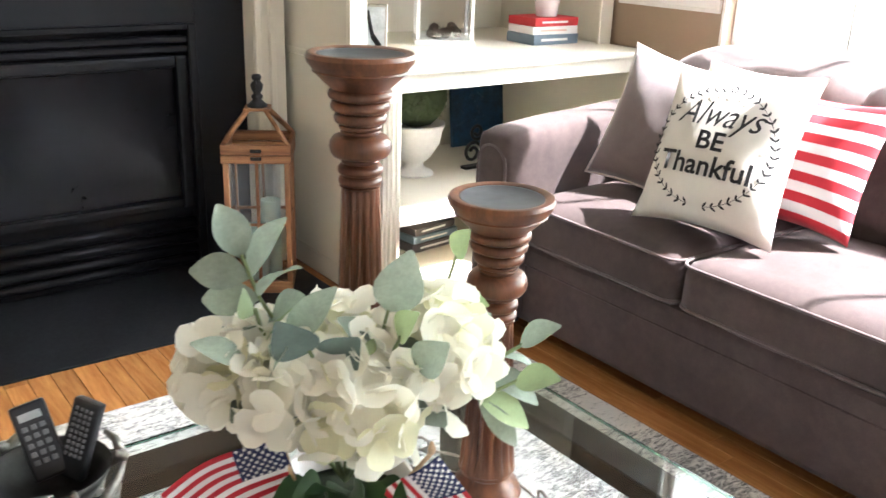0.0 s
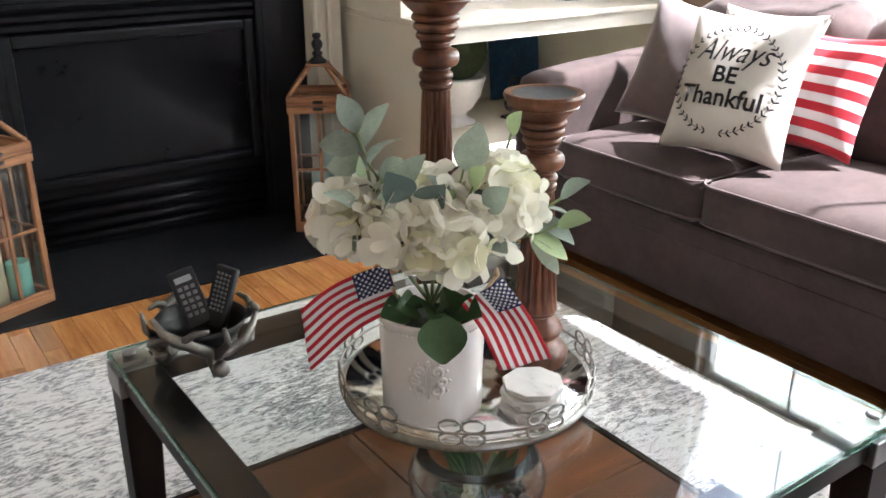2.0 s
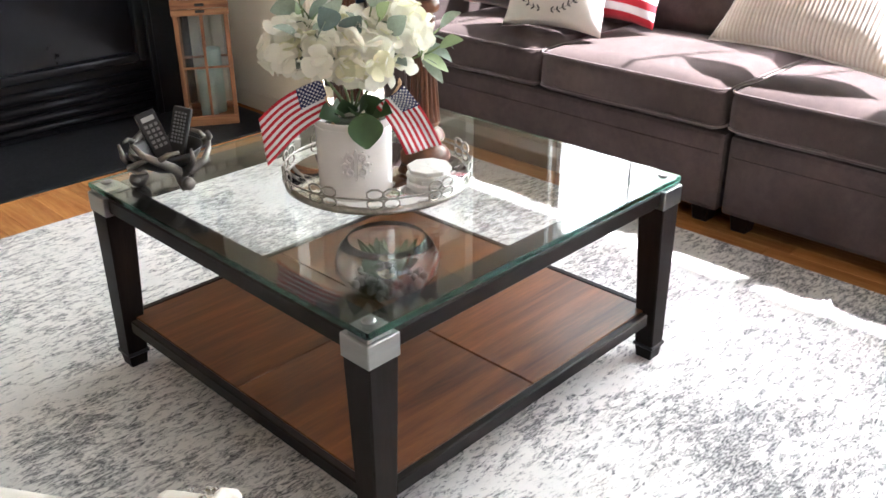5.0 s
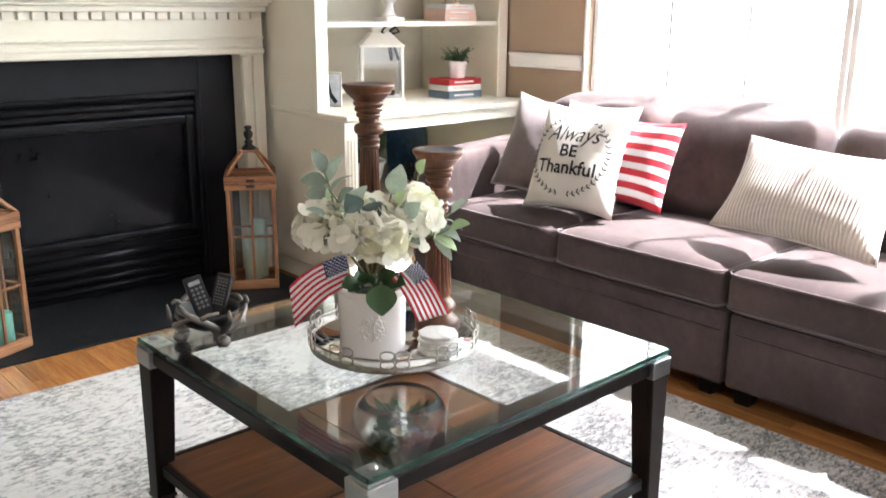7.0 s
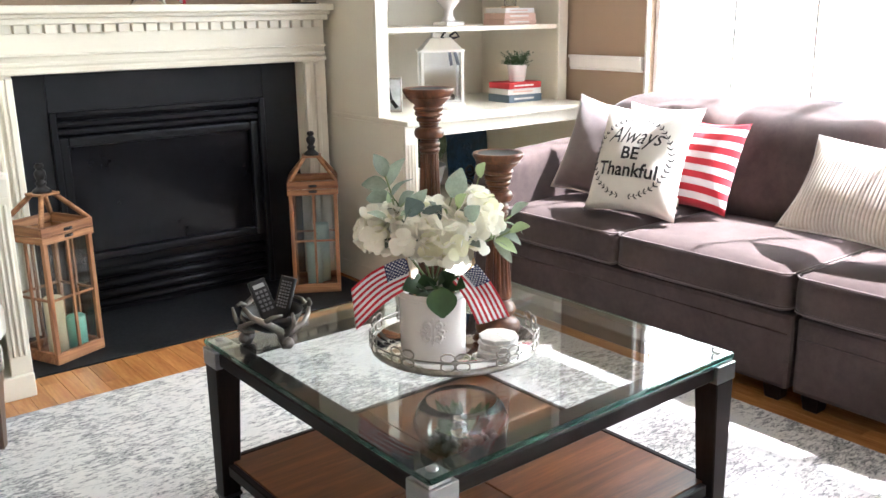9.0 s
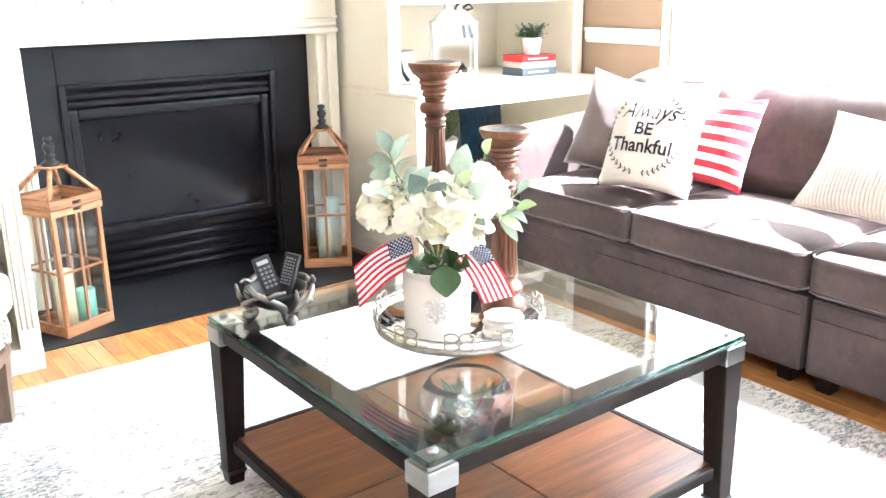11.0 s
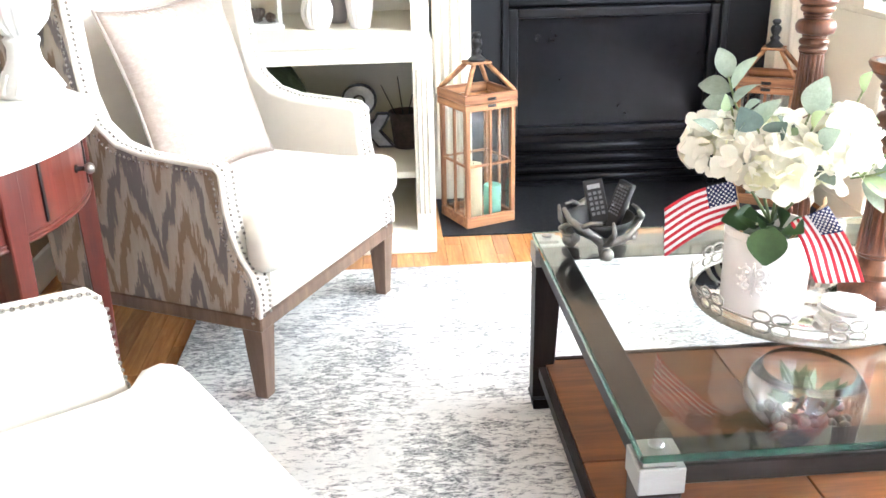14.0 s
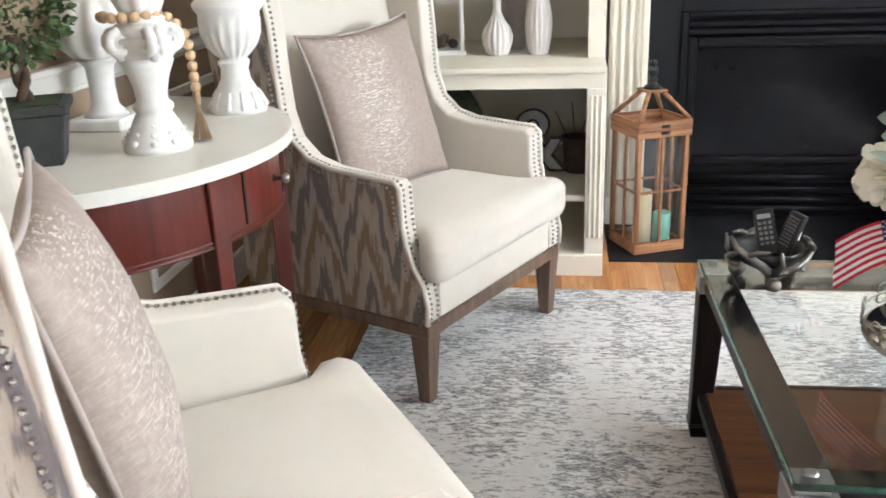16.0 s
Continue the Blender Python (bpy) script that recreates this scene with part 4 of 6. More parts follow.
lantern(0.083, 2.857, 24, "scorched cedar and glass lantern with ivory and mint candles", [(-0.035, -0.025, 0.038, 0.235, M_wax, "tall ivory pillar candle inside the lantern"), (0.047, -0.045, 0.038, 0.135, M_mint, "short mint green pillar candle inside the lantern")])
lantern(1.382, 2.968, -31, "scorched cedar and glass lantern with pale mint candles", [(-0.01, -0.035, 0.038, 0.225, M_palemint, "pale mint pillar candle inside the lantern"), (0.03, 0.045, 0.038, 0.30, M_palemint, "taller pale mint pillar candle inside the lantern")])


# ---- wing chairs ----
def nail_row(bm, pts, step=0.0155):
    pts = [Vector(p) for p in pts]
    left = 0.0
    for a, b in zip(pts, pts[1:]):
        d = (b - a).length
        s = left
        while s < d:
            p = a.lerp(b, s / d)
            bmesh.ops.create_icosphere(bm, subdivisions=1, radius=0.0052, matrix=Matrix.Translation(p))
            s += step
        left = s - d


W = 0.412


def side_profile():
    """Arm and wing outline in x (from the front, backwards negative) and z."""
    return [(-0.035, 0.27), (-0.032, 0.33), (-0.045, 0.39), (-0.075, 0.44), (-0.098, 0.50), (-0.108, 0.56), (-0.112, 0.665), (-0.13, 0.682), (-0.25, 0.688), (-0.36, 0.695), (-0.44, 0.715),
            (-0.50, 0.765), (-0.53, 0.845), (-0.54, 0.95), (-0.55, 1.10), (-0.565, 1.20), (-0.60, 1.25), (-0.66, 1.268), (-0.81, 1.275)]


def wing_chair(m, label):
    ob = tagged(thing("wing_chair", label, "armchair", m), group="wing chairs")
    prof = side_profile()
    back = [(-0.845, 1.275), (-0.80, 0.90), (-0.765, 0.60), (-0.745, 0.27)]
    for s in (-1, 1):
        yo, yi = s * W, s * (W - 0.075)
        ring = prof + back
        bm = bmesh.new()
        outer = [bm.verts.new((x, yo, z)) for x, z in ring]
        bm.faces.new(outer)
        ext = bmesh.ops.extrude_face_region(bm, geom=bm.faces[:])
        vs = [v for v in ext["geom"] if isinstance(v, bmesh.types.BMVert)]
        bmesh.ops.translate(bm, verts=vs, vec=(0, yi - yo, 0))
        for f in bm.faces:
            f.material_index = 1
        bm.faces.ensure_lookup_table()
        for f in bm.faces:
            if abs(f.calc_center_median().y - yo) < 1e-5:
                f.material_index = 0
        sp = part("arm_panel", bm, [M_ikat, M_ivory], ob, "patterned outside, plain ivory inside")
        bv = sp.modifiers.new("bevel", "BEVEL")
        bv.width, bv.segments, bv.limit_method, bv.angle_limit = 0.010, 2, "ANGLE", radians(60)
        bm = bmesh.new()
        tube(bm, [(x + 0.002, yo - s * 0.006, z + 0.002) for x, z in prof], 0.0085, 6)
        part("welt", bm, M_ivory, sp)
        bm = bmesh.new()
        nail_row(bm, [(x + 0.0035, yo - s * 0.022, z + 0.0035) for x, z in prof])
        nail_row(bm, [(x + 0.0035, yo - s * 0.055, z + 0.0035) for x, z in prof[:7]])
        nail_row(bm, [(x - 0.018, yo + s * 0.0005, z - 0.014) for x, z in prof])
        tagged(part("nailhead_trim", bm, M_nail, sp, "rows of pewter nailheads"), kind="stuff")
    bm = bmesh.new()
    iw = W - 0.076
    for a, c in (((-0.05, 0.27), (-0.03, 0.40)),):
        box(bm, -0.72, -0.035, -iw, iw, 0.27, 0.385, bevel=0.012, seg=2)
    part("seat_deck", bm, M_ivory, ob)
    bm = bmesh.new()
    prof_in = [(-0.60, 0.40), (-0.63, 0.60), (-0.66, 0.90), (-0.705, 1.25), (-0.73, 1.285), (-0.81, 1.285), (-0.845, 1.27), (-0.745, 0.27), (-0.60, 0.27)]
    lo = [bm.verts.new((x, -iw, z)) for x, z in prof_in]
    bm.faces.new(lo)
    ext = bmesh.ops.extrude_face_region(bm, geom=bm.faces[:])
    bmesh.ops.translate(bm, verts=[v for v in ext["geom"] if isinstance(v, bmesh.types.BMVert)], vec=(0, 2 * iw, 0))
    for f in bm.faces:
        c = f.calc_center_median()
        f.material_index = 1 if c.x < -0.77 and c.z < 1.2 else 0
    bk = part("backrest", bm, [M_ivory, M_ikat], ob, "padded ivory back")
    bv = bk.modifiers.new("bevel", "BEVEL")
    bv.width, bv.segments, bv.limit_method = 0.014, 2, "ANGLE"
    # T-shaped seat cushion, its front corners lapping round the arm fronts
    bm = softbox(0.585, 2 * iw - 0.004, 0.140, 0.045, 0.022, 14, 2.0, 0.004)
    for v in bm.verts:
        if v.co.x > 0.17:
            v.co.y *= 1 + 0.20 * min(1.0, (v.co.x - 0.17) / 0.05)
    cu = part("seat_cushion", bm, M_ivory, ob)
    cu.matrix_basis = Matrix.Translation((-0.275, 0, 0.386))
    bm = bmesh.new()
    box(bm, -0.74, -0.03, -W + 0.004, W - 0.004, 0.228, 0.27, bevel=0.004)
    part("base_rail", bm, M_leg, ob)
    for x, dx in ((-0.065, 0.0), (-0.70, -0.05)):
        for s in (-1, 1):
            bm = bmesh.new()
            vs = []
            y = s * (W - 0.037)
            for z, w, o in ((0.012, 0.019, dx), (0.228, 0.031, 0.0)):
                vs.append([bm.verts.new((x + o + a * w, y + b * w, z)) for a, b in ((-1, -1), (1, -1), (1, 1), (-1, 1))])
            bm.faces.new(vs[0][::-1])
            bm.faces.new(vs[1])
            for k in range(4):
                bm.faces.new((vs[0][k], vs[0][(k + 1) % 4], vs[1][(k + 1) % 4], vs[1][k]))
            part("leg", bm, M_leg, ob)
    return ob


C1 = pose(-0.442, 1.720, 0.0, 0, 0, -26.5)
C2 = pose(-0.500, 0.382, 0.0, 0, 0, 33)
wing_chair(C1, "ivory wing chair with ikat sides and pewter nailheads")
wing_chair(C2, "ivory wing chair with ikat sides beside the console")


def scatter(name, m, w, h, t, mat, label, cat="throw pillow", rim=None, seed=0.0, crease=0.006):
    ob = thing(name, label, cat, m)
    c = part("cover", pillow(w, h, t, 22, seed, crease), mat, ob)
    if rim:
        bm = bmesh.new()
        tube(bm, pillow_rim(w, h), 0.005, 6, True)
        part("piping", bm, rim, ob)
    return ob


M_greige = fabric("greige_piping", (0.42, 0.35, 0.31), 0.85)
# local cushion faces -x: turned to look out of the chair
scatter("throw_pillow", C1 @ pose(-0.478, -0.012, 0.79, 0, -15, 0) @ pose(0, 0, 0, 0, 0, 178) @ pose(0, 0, 0, -2, 0, 0), 0.535, 0.565, 0.08, M_glint, "greige pillow with metallic flecks on the chair", rim=M_greige, seed=1.0)
scatter("throw_pillow", C2 @ pose(-0.485, -0.02, 0.775, 0, -11, 0) @ pose(0, 0, 0, 0, 0, 176), 0.50, 0.55, 0.085, M_glint, "greige pillow with metallic flecks leaning on the chair", rim=M_greige, seed=4.0)

# ---- demilune console ----
DX, DY, DR, DZ = X0 + 0.035, 1.152, 0.608, 0.87
demi = thing("demilune_table", "half-round cherry console with cream stone top", "console table", pose(DX, DY, 0))


def half_disc(r, z0, z1, bevel=0.0, n=40):
    bm = bmesh.new()
    pts = [(r * math.cos(a), r * math.sin(a)) for a in [-math.pi / 2 + math.pi * k / n for k in range(n + 1)]]
    lo = [bm.verts.new((x, y, z0)) for x, y in pts]
    hi = [bm.verts.new((x, y, z1)) for x, y in pts]
    bm.faces.new(lo[::-1])
    top = bm.faces.new(hi)
    for k in range(n):
        bm.faces.new((lo[k], lo[k + 1], hi[k + 1], hi[k]))
    bm.faces.new((lo[n], lo[0], hi[0], hi[n]))
    if bevel:
        bmesh.ops.bevel(bm, geom=list(top.edges), offset=bevel, segments=2, affect="EDGES")
    return bm


part("top", half_disc(DR, DZ - 0.032, DZ, 0.006), M_stone, demi, "cream stone top")
part("apron", half_disc(DR - 0.04, DZ - 0.20, DZ - 0.033), M_cherry, demi)
bm = bmesh.new()
for z, r in ((DZ - 0.196, 0.004), (DZ - 0.185, 0.003)):
    tube(bm, [((DR - 0.039) * math.cos(a), (DR - 0.039) * math.sin(a), z) for a in [-1.5 + 3.0 * k / 40 for k in range(41)]], r, 6)
part("apron_bead", bm, M_cherry, demi)
for a in (-78, -24, 24, 78):
    bm = bmesh.new()
    r = DR - 0.055
    taper(bm, 0, 0, 0.0, DZ - 0.033, 0.016, 0.027, 0.003)
    lg = part("leg", bm, M_cherry, demi)
    lg.matrix_basis = pose(r * math.cos(radians(a)), r * math.sin(radians(a)), 0, 0, 0, a)
for a in (-14, 14):
    bm = bmesh.new()
    box(bm, DR - 0.043, DR - 0.036, -0.004, 0.004, DZ - 0.175, DZ - 0.04)
    gp = part("drawer_gap", bm, M_black, demi)
    gp.matrix_basis = pose(0, 0, 0, 0, 0, a)
bm = bmesh.new()
lathe(bm, [(0, 0), (0.010, 0), (0.010, 0.003), (0.0055, 0.006), (0.0055, 0.020), (0.009, 0.024), (0, 0.024)], 14)
kn = part("knob", bm, M_black, demi, "dark metal knob with a faceted silver end")
bm = bmesh.new()
lathe(bm, [(0, 0.022), (0.009, 0.022), (0.0135, 0.028), (0.0135, 0.033), (0.009, 0.040), (0, 0.042)], 9)
part("knob_end", bm, M_chrome, kn, "faceted silver end")
kn.matrix_basis = pose((DR - 0.04) * math.cos(radians(3)), (DR - 0.04) * math.sin(radians(3)), DZ - 0.11, 0, 90, 3)


# ---- flowers ----
LIFT = 0.03
FR, FF = Vector((0.82, -0.57, 0)), Vector((0.57, 0.82, 0))
rng = random.Random(7)


def pot_point(r, f, z):
    return Vector((VX, VY, 0)) + FR * r + FF * f + Vector((0, 0, z + LIFT))


flowers = thing("flower_arrangement", "artificial white hydrangeas with dusty sage lamb's ear leaves in the pot", "flowers", pose(VX, VY, TRAY + VH - 0.025))
FO = flowers.matrix_basis.inverted()


def petal(bm, m, size, mi=0):
    """Cupped rounded petal from the origin along +x."""
    rows = []
    for i, (t, w) in enumerate(((0.0, 0.12), (0.3, 0.40), (0.62, 0.53), (0.86, 0.43), (0.98, 0.2))):
        row = []
        for k in (-1, 0, 1):
            z = 0.18 * t * t + (0.10 * abs(k) if 0 < i < 4 else 0.0)
            row.append(bm.verts.new(m @ Vector((t * size, k * w * size, z * size))))
        rows.append(row)
    for a, b in zip(rows, rows[1:]):
        for k in (0, 1):
            f = bm.faces.new((a[k], a[k + 1], b[k + 1], b[k]))
            f.smooth, f.material_index = True, mi


def hydrangea(c, r, count):
    """Rounded head of four-petalled florets."""
    bm = bmesh.new()
    for k in range(count):
        z = 1 - 1.62 * (k + 0.5) / count
        a = k * 2.39996 + rng.uniform(-0.2, 0.2)
        s = math.sqrt(max(0.0, 1 - z * z))
        d = Vector((s * math.cos(a), s * math.sin(a), z))
        rr = r * rng.uniform(0.72, 1.08)
        base = Matrix.Translation(FO @ c + d * rr) @ d.to_track_quat("Z", "Y").to_matrix().to_4x4() @ pose(0, 0, 0, rng.uniform(-34, 34), rng.uniform(-34, 34), rng.uniform(0, 360))
        mi = 1 if rng.random() < 0.22 else 0
        for q in range(4):
            petal(bm, base @ pose(0, 0, 0, 0, rng.uniform(-16, 4), 90 * q + rng.uniform(-8, 8)), 0.035 * rng.uniform(0.75, 1.2), mi)
    bmesh.ops.create_icosphere(bm, subdivisions=2, radius=r * 0.62, matrix=Matrix.Translation(FO @ c))
    for f in bm.faces:
        if len(f.verts) == 3:
            f.material_index = 1
    part("bloom", bm, [M_petal, M_petal_green], flowers, "ivory hydrangea bloom", smooth=True)
    bm = bmesh.new()
    tube(bm, [FO @ pot_point(0, 0, 0.68), FO @ ((c + pot_point(0, 0, 0.68)) / 2 + FR * 0.008), FO @ c], 0.003, 6)
    part("stem", bm, M_stem, flowers)


hydrangea(pot_point(-0.112, -0.005, 0.820), 0.058, 38)
hydrangea(pot_point(-0.050, -0.045, 0.818), 0.050, 32)
hydrangea(pot_point(0.025, -0.050, 0.812), 0.060, 42)
hydrangea(pot_point(0.105, 0.010, 0.840), 0.062, 42)
hydrangea(pot_point(-0.010, 0.040, 0.835), 0.046, 22)


def leaf_mesh(bm, base, tip, width, nrm, curl=0.18, mi=0):
    """Oval leaf with folded midrib and drooping tip."""
    d = tip - base
    length = d.length
    d.normalize()
    side = d.cross(nrm).normalized()
    up = side.cross(d).normalized()
    n = 8
    rows = []
    for i in range(n + 1):
        t = i / n
        w = width * (math.sin(math.pi * min(1, t ** 0.92)) ** 0.8) / 2 if 0 < i < n else width * 0.05
        c = base + d * (length * t) + up * (length * curl * (t - t * t) * 1.4)
        rows.append([bm.verts.new(c - side * w + up * w * 0.28), bm.verts.new(c), bm.verts.new(c + side * w + up * w * 0.28)])
    for a, b in zip(rows, rows[1:]):
        for k in (0, 1):
            f = bm.faces.new((a[k], a[k + 1], b[k + 1], b[k]))
            f.smooth, f.material_index = True, mi


def spray(base, tip, pairs, length, width, mat, droop=0.25):
    """Stem with paired oval leaves and one at the end; base and tip as across, forward, up."""
    p, q = FO @ pot_point(*base), FO @ pot_point(*tip)
    axis = (q - p).normalized()
    bend = (FR * rng.uniform(-0.01, 0.01) + FF * rng.uniform(-0.008, 0.008))
    bm = bmesh.new()
    tube(bm, [p, (p + q) / 2 + bend, q], 0.0022, 6)
    part("twig", bm, M_stem, flowers)
    side = axis.cross(FF).normalized()
    for k in range(pairs + 1):
        t = (k + 0.35) / (pairs + 0.5)
        at = p.lerp(q, min(1.0, t)) + bend * (4 * t * (1 - t))
        for s in ((-1, 1) if k < pairs else (0,)):
            d = side * s * rng.uniform(0.75, 1.05) + axis * (rng.uniform(0.25, 0.75) if s else 1.0) - FF * rng.uniform(-0.25, 0.55)
            d.z -= droop * rng.uniform(0, 1.2) * abs(s)
            ln = length * rng.uniform(0.78, 1.15) * (1.0 if s else 0.8)
            nrm = (FF * -rng.uniform(0.3, 1.0) + Vector((rng.uniform(-0.5, 0.5), rng.uniform(-0.5, 0.5), rng.uniform(0.5, 1.2)))).normalized()
            bm = bmesh.new()
            leaf_mesh(bm, at, at + d.normalized() * ln, width * rng.uniform(0.9, 1.15), nrm, rng.uniform(0.1, 0.35))
            part("leaf", bm, mat, flowers)


# dusty lamb's ear sprays, the tallest at one side, and low broad green leaves
spray((-0.055, 0.0, 0.85), (-0.108, 0.0, 0.958), 4, 0.076, 0.038, M_sage, 0.05)
spray((-0.060, -0.03, 0.83), (-0.105, -0.05, 0.855), 1, 0.068, 0.038, M_sage)
spray((-0.075, -0.01, 0.85), (-0.092, -0.02, 0.905), 1, 0.050, 0.034, M_lightsage)
spray((0.000, -0.04, 0.83), (-0.032, -0.065, 0.882), 1, 0.084, 0.048, M_darksage)
spray((0.020, 0.00, 0.82), (0.050, -0.02, 0.915), 1, 0.084, 0.048, M_sage)
spray((0.030, -0.03, 0.83), (0.062, -0.05, 0.890), 1, 0.056, 0.038, M_lightsage)
spray((0.050, -0.03, 0.82), (0.085, -0.06, 0.862), 1, 0.070, 0.042, M_sage)
spray((0.085, 0.05, 0.83), (0.124, 0.06, 0.945), 2, 0.056, 0.028, M_lightsage)
spray((0.130, 0.02, 0.79), (0.200, 0.02, 0.850), 3, 0.068, 0.032, M_sage, 0.1)
spray((0.130, 0.00, 0.79), (0.195, 0.00, 0.815), 1, 0.068, 0.038, M_lightsage, 0.1)
bm = bmesh.new()
leaf_mesh(bm, FO @ pot_point(0.150, -0.005, 0.792), FO @ pot_point(0.195, -0.015, 0.738), 0.026, (FF * -1 + Vector((0, 0, 0.8))).normalized(), 0.35)
part("leaf", bm, M_sage, flowers, "drooping grey-green leaf")
for k in range(7):
    r = -0.06 + 0.02 * k
    bm = bmesh.new()
    leaf_mesh(bm, FO @ pot_point(r * 0.6, -0.03, 0.690), FO @ pot_point(r * 1.25, -0.085 - 0.01 * (k % 2), 0.700 + 0.018 * (k % 3)), 0.05, (FF * -1 + Vector((rng.uniform(-0.4, 0.4), 0, 0.6))).normalized(), 0.2)
    part("leaf", bm, M_leaf, flowers)
bm = bmesh.new()
leaf_mesh(bm, FO @ pot_point(0.016, -0.078, 0.702), FO @ pot_point(0.018, -0.110, 0.634), 0.074, (FF * -1 + Vector((0, 0, 0.25))).normalized(), 0.10)
part("leaf", bm, M_leaf, flowers, "broad dark green leaf over the rim")


# ---- small flags ----
def flag(name, a, b, c, d, pole, label):
    """Cloth patch: hoist top a, hoist bottom b, fly top c, fly bottom d."""
    ob = tagged(thing(name, label, "flag", Matrix.Translation(b)), group="small flags in the pot")
    o = Vector(b)
    nu, nv = 30, 26

    def surf(u, v):
        p = a.lerp(c, u).lerp(b.lerp(d, u), v)
        wob = 0.007 * math.sin(u * 7.0 + v * 2.0) * u + 0.004 * math.sin(v * 6 + u * 3)
        return p - FF * wob + Vector((0, 0, 0.012 * math.sin(math.pi * u))) - o

    bm = bmesh.new()
    grid = [[bm.verts.new(surf(i / nu, j / nv)) for j in range(nv + 1)] for i in range(nu + 1)]
    for i in range(nu):
        for j in range(nv):
            f = bm.faces.new((grid[i][j], grid[i + 1][j], grid[i + 1][j + 1], grid[i][j + 1]))
            stripe = j // 2
            f.material_index = 2 if i < 12 and stripe < 7 else (0 if stripe % 2 == 0 else 1)
            f.smooth = True
    cloth = part("cloth", bm, [M_red, M_flagwhite, M_blue], ob)
    sol = cloth.modifiers.new("hem", "SOLIDIFY")
    sol.thickness = 0.0006
    bm = bmesh.new()
    for row in range(9):
        for col in range(6 if row % 2 == 0 else 5):
            u, v = (12 / 30) * (col + (0.5 if row % 2 == 0 else 1.0)) / 6, (14 / 26) * (row + 0.5) / 9
            c0 = surf(u, v)
            eu, ev = (surf(u + 0.01, v) - c0).normalized(), (surf(u, v + 0.01) - c0).normalized()
            nn = eu.cross(ev).normalized()
            for s in (-1, 1):
                vs = []
                for k in range(10):
                    r = 0.0030 if k % 2 == 0 else 0.0013
                    t = math.pi * k / 5
                    vs.append(bm.verts.new(c0 + eu * r * math.sin(t) - ev * r * math.cos(t) + nn * s * 0.0007))
                bm.faces.new(vs if s > 0 else vs[::-1])
    tagged(part("star_print", bm, M_flagwhite, cloth, "small white stars"), kind="stuff")
    bm = bmesh.new()
    tube(bm, [pole[0] - o, pole[1] - o], 0.0028, 8)
    p = part("pole", bm, M_bead, ob, "thin wooden stick")
    bm = bmesh.new()
    lathe(bm, [(0, 0), (0.004, 0.0), (0.0045, 0.006), (0.002, 0.013), (0, 0.015)], 8, tuple(pole[1] - o))
    part("pole_tip", bm, M_bead, p)


flag("small_flag", pot_point(-0.064, -0.052, 0.772), pot_point(-0.047, -0.048, 0.697), pot_point(-0.198, -0.045, 0.694), pot_point(-0.188, -0.05, 0.592),
     (pot_point(-0.035, -0.035, 0.62), pot_point(-0.068, -0.054, 0.785)), "small stars-and-stripes flag on a stick in the flower pot")
flag("small_flag", pot_point(0.105, -0.05, 0.748), pot_point(0.045, -0.062, 0.708), pot_point(0.186, -0.045, 0.612), pot_point(0.104, -0.065, 0.602),
     (pot_point(0.030, -0.02, 0.64), pot_point(0.098, -0.045, 0.748)), "small stars-and-stripes flag drooping from the flower pot")

# ---- coasters ----
cs = thing("coaster_stack", "stack of octagonal white marble coasters", "coasters", pose(0.570, 0.664, TRAY))
for k in range(5):
    bm = bmesh.new()
    bmesh.ops.create_cone(bm, cap_ends=True, segments=8, radius1=0.0505, radius2=0.0505, depth=0.0095)
    bmesh.ops.bevel(bm, geom=[e for e in bm.edges], offset=0.0012, segments=1, affect="EDGES")
    p = part("coaster", bm, M_marble, cs)
    p.matrix_basis = pose(rng.uniform(-0.006, 0.006), rng.uniform(-0.006, 0.006), 0.005 + 0.0103 * k, 0, 0, rng.uniform(0, 45))

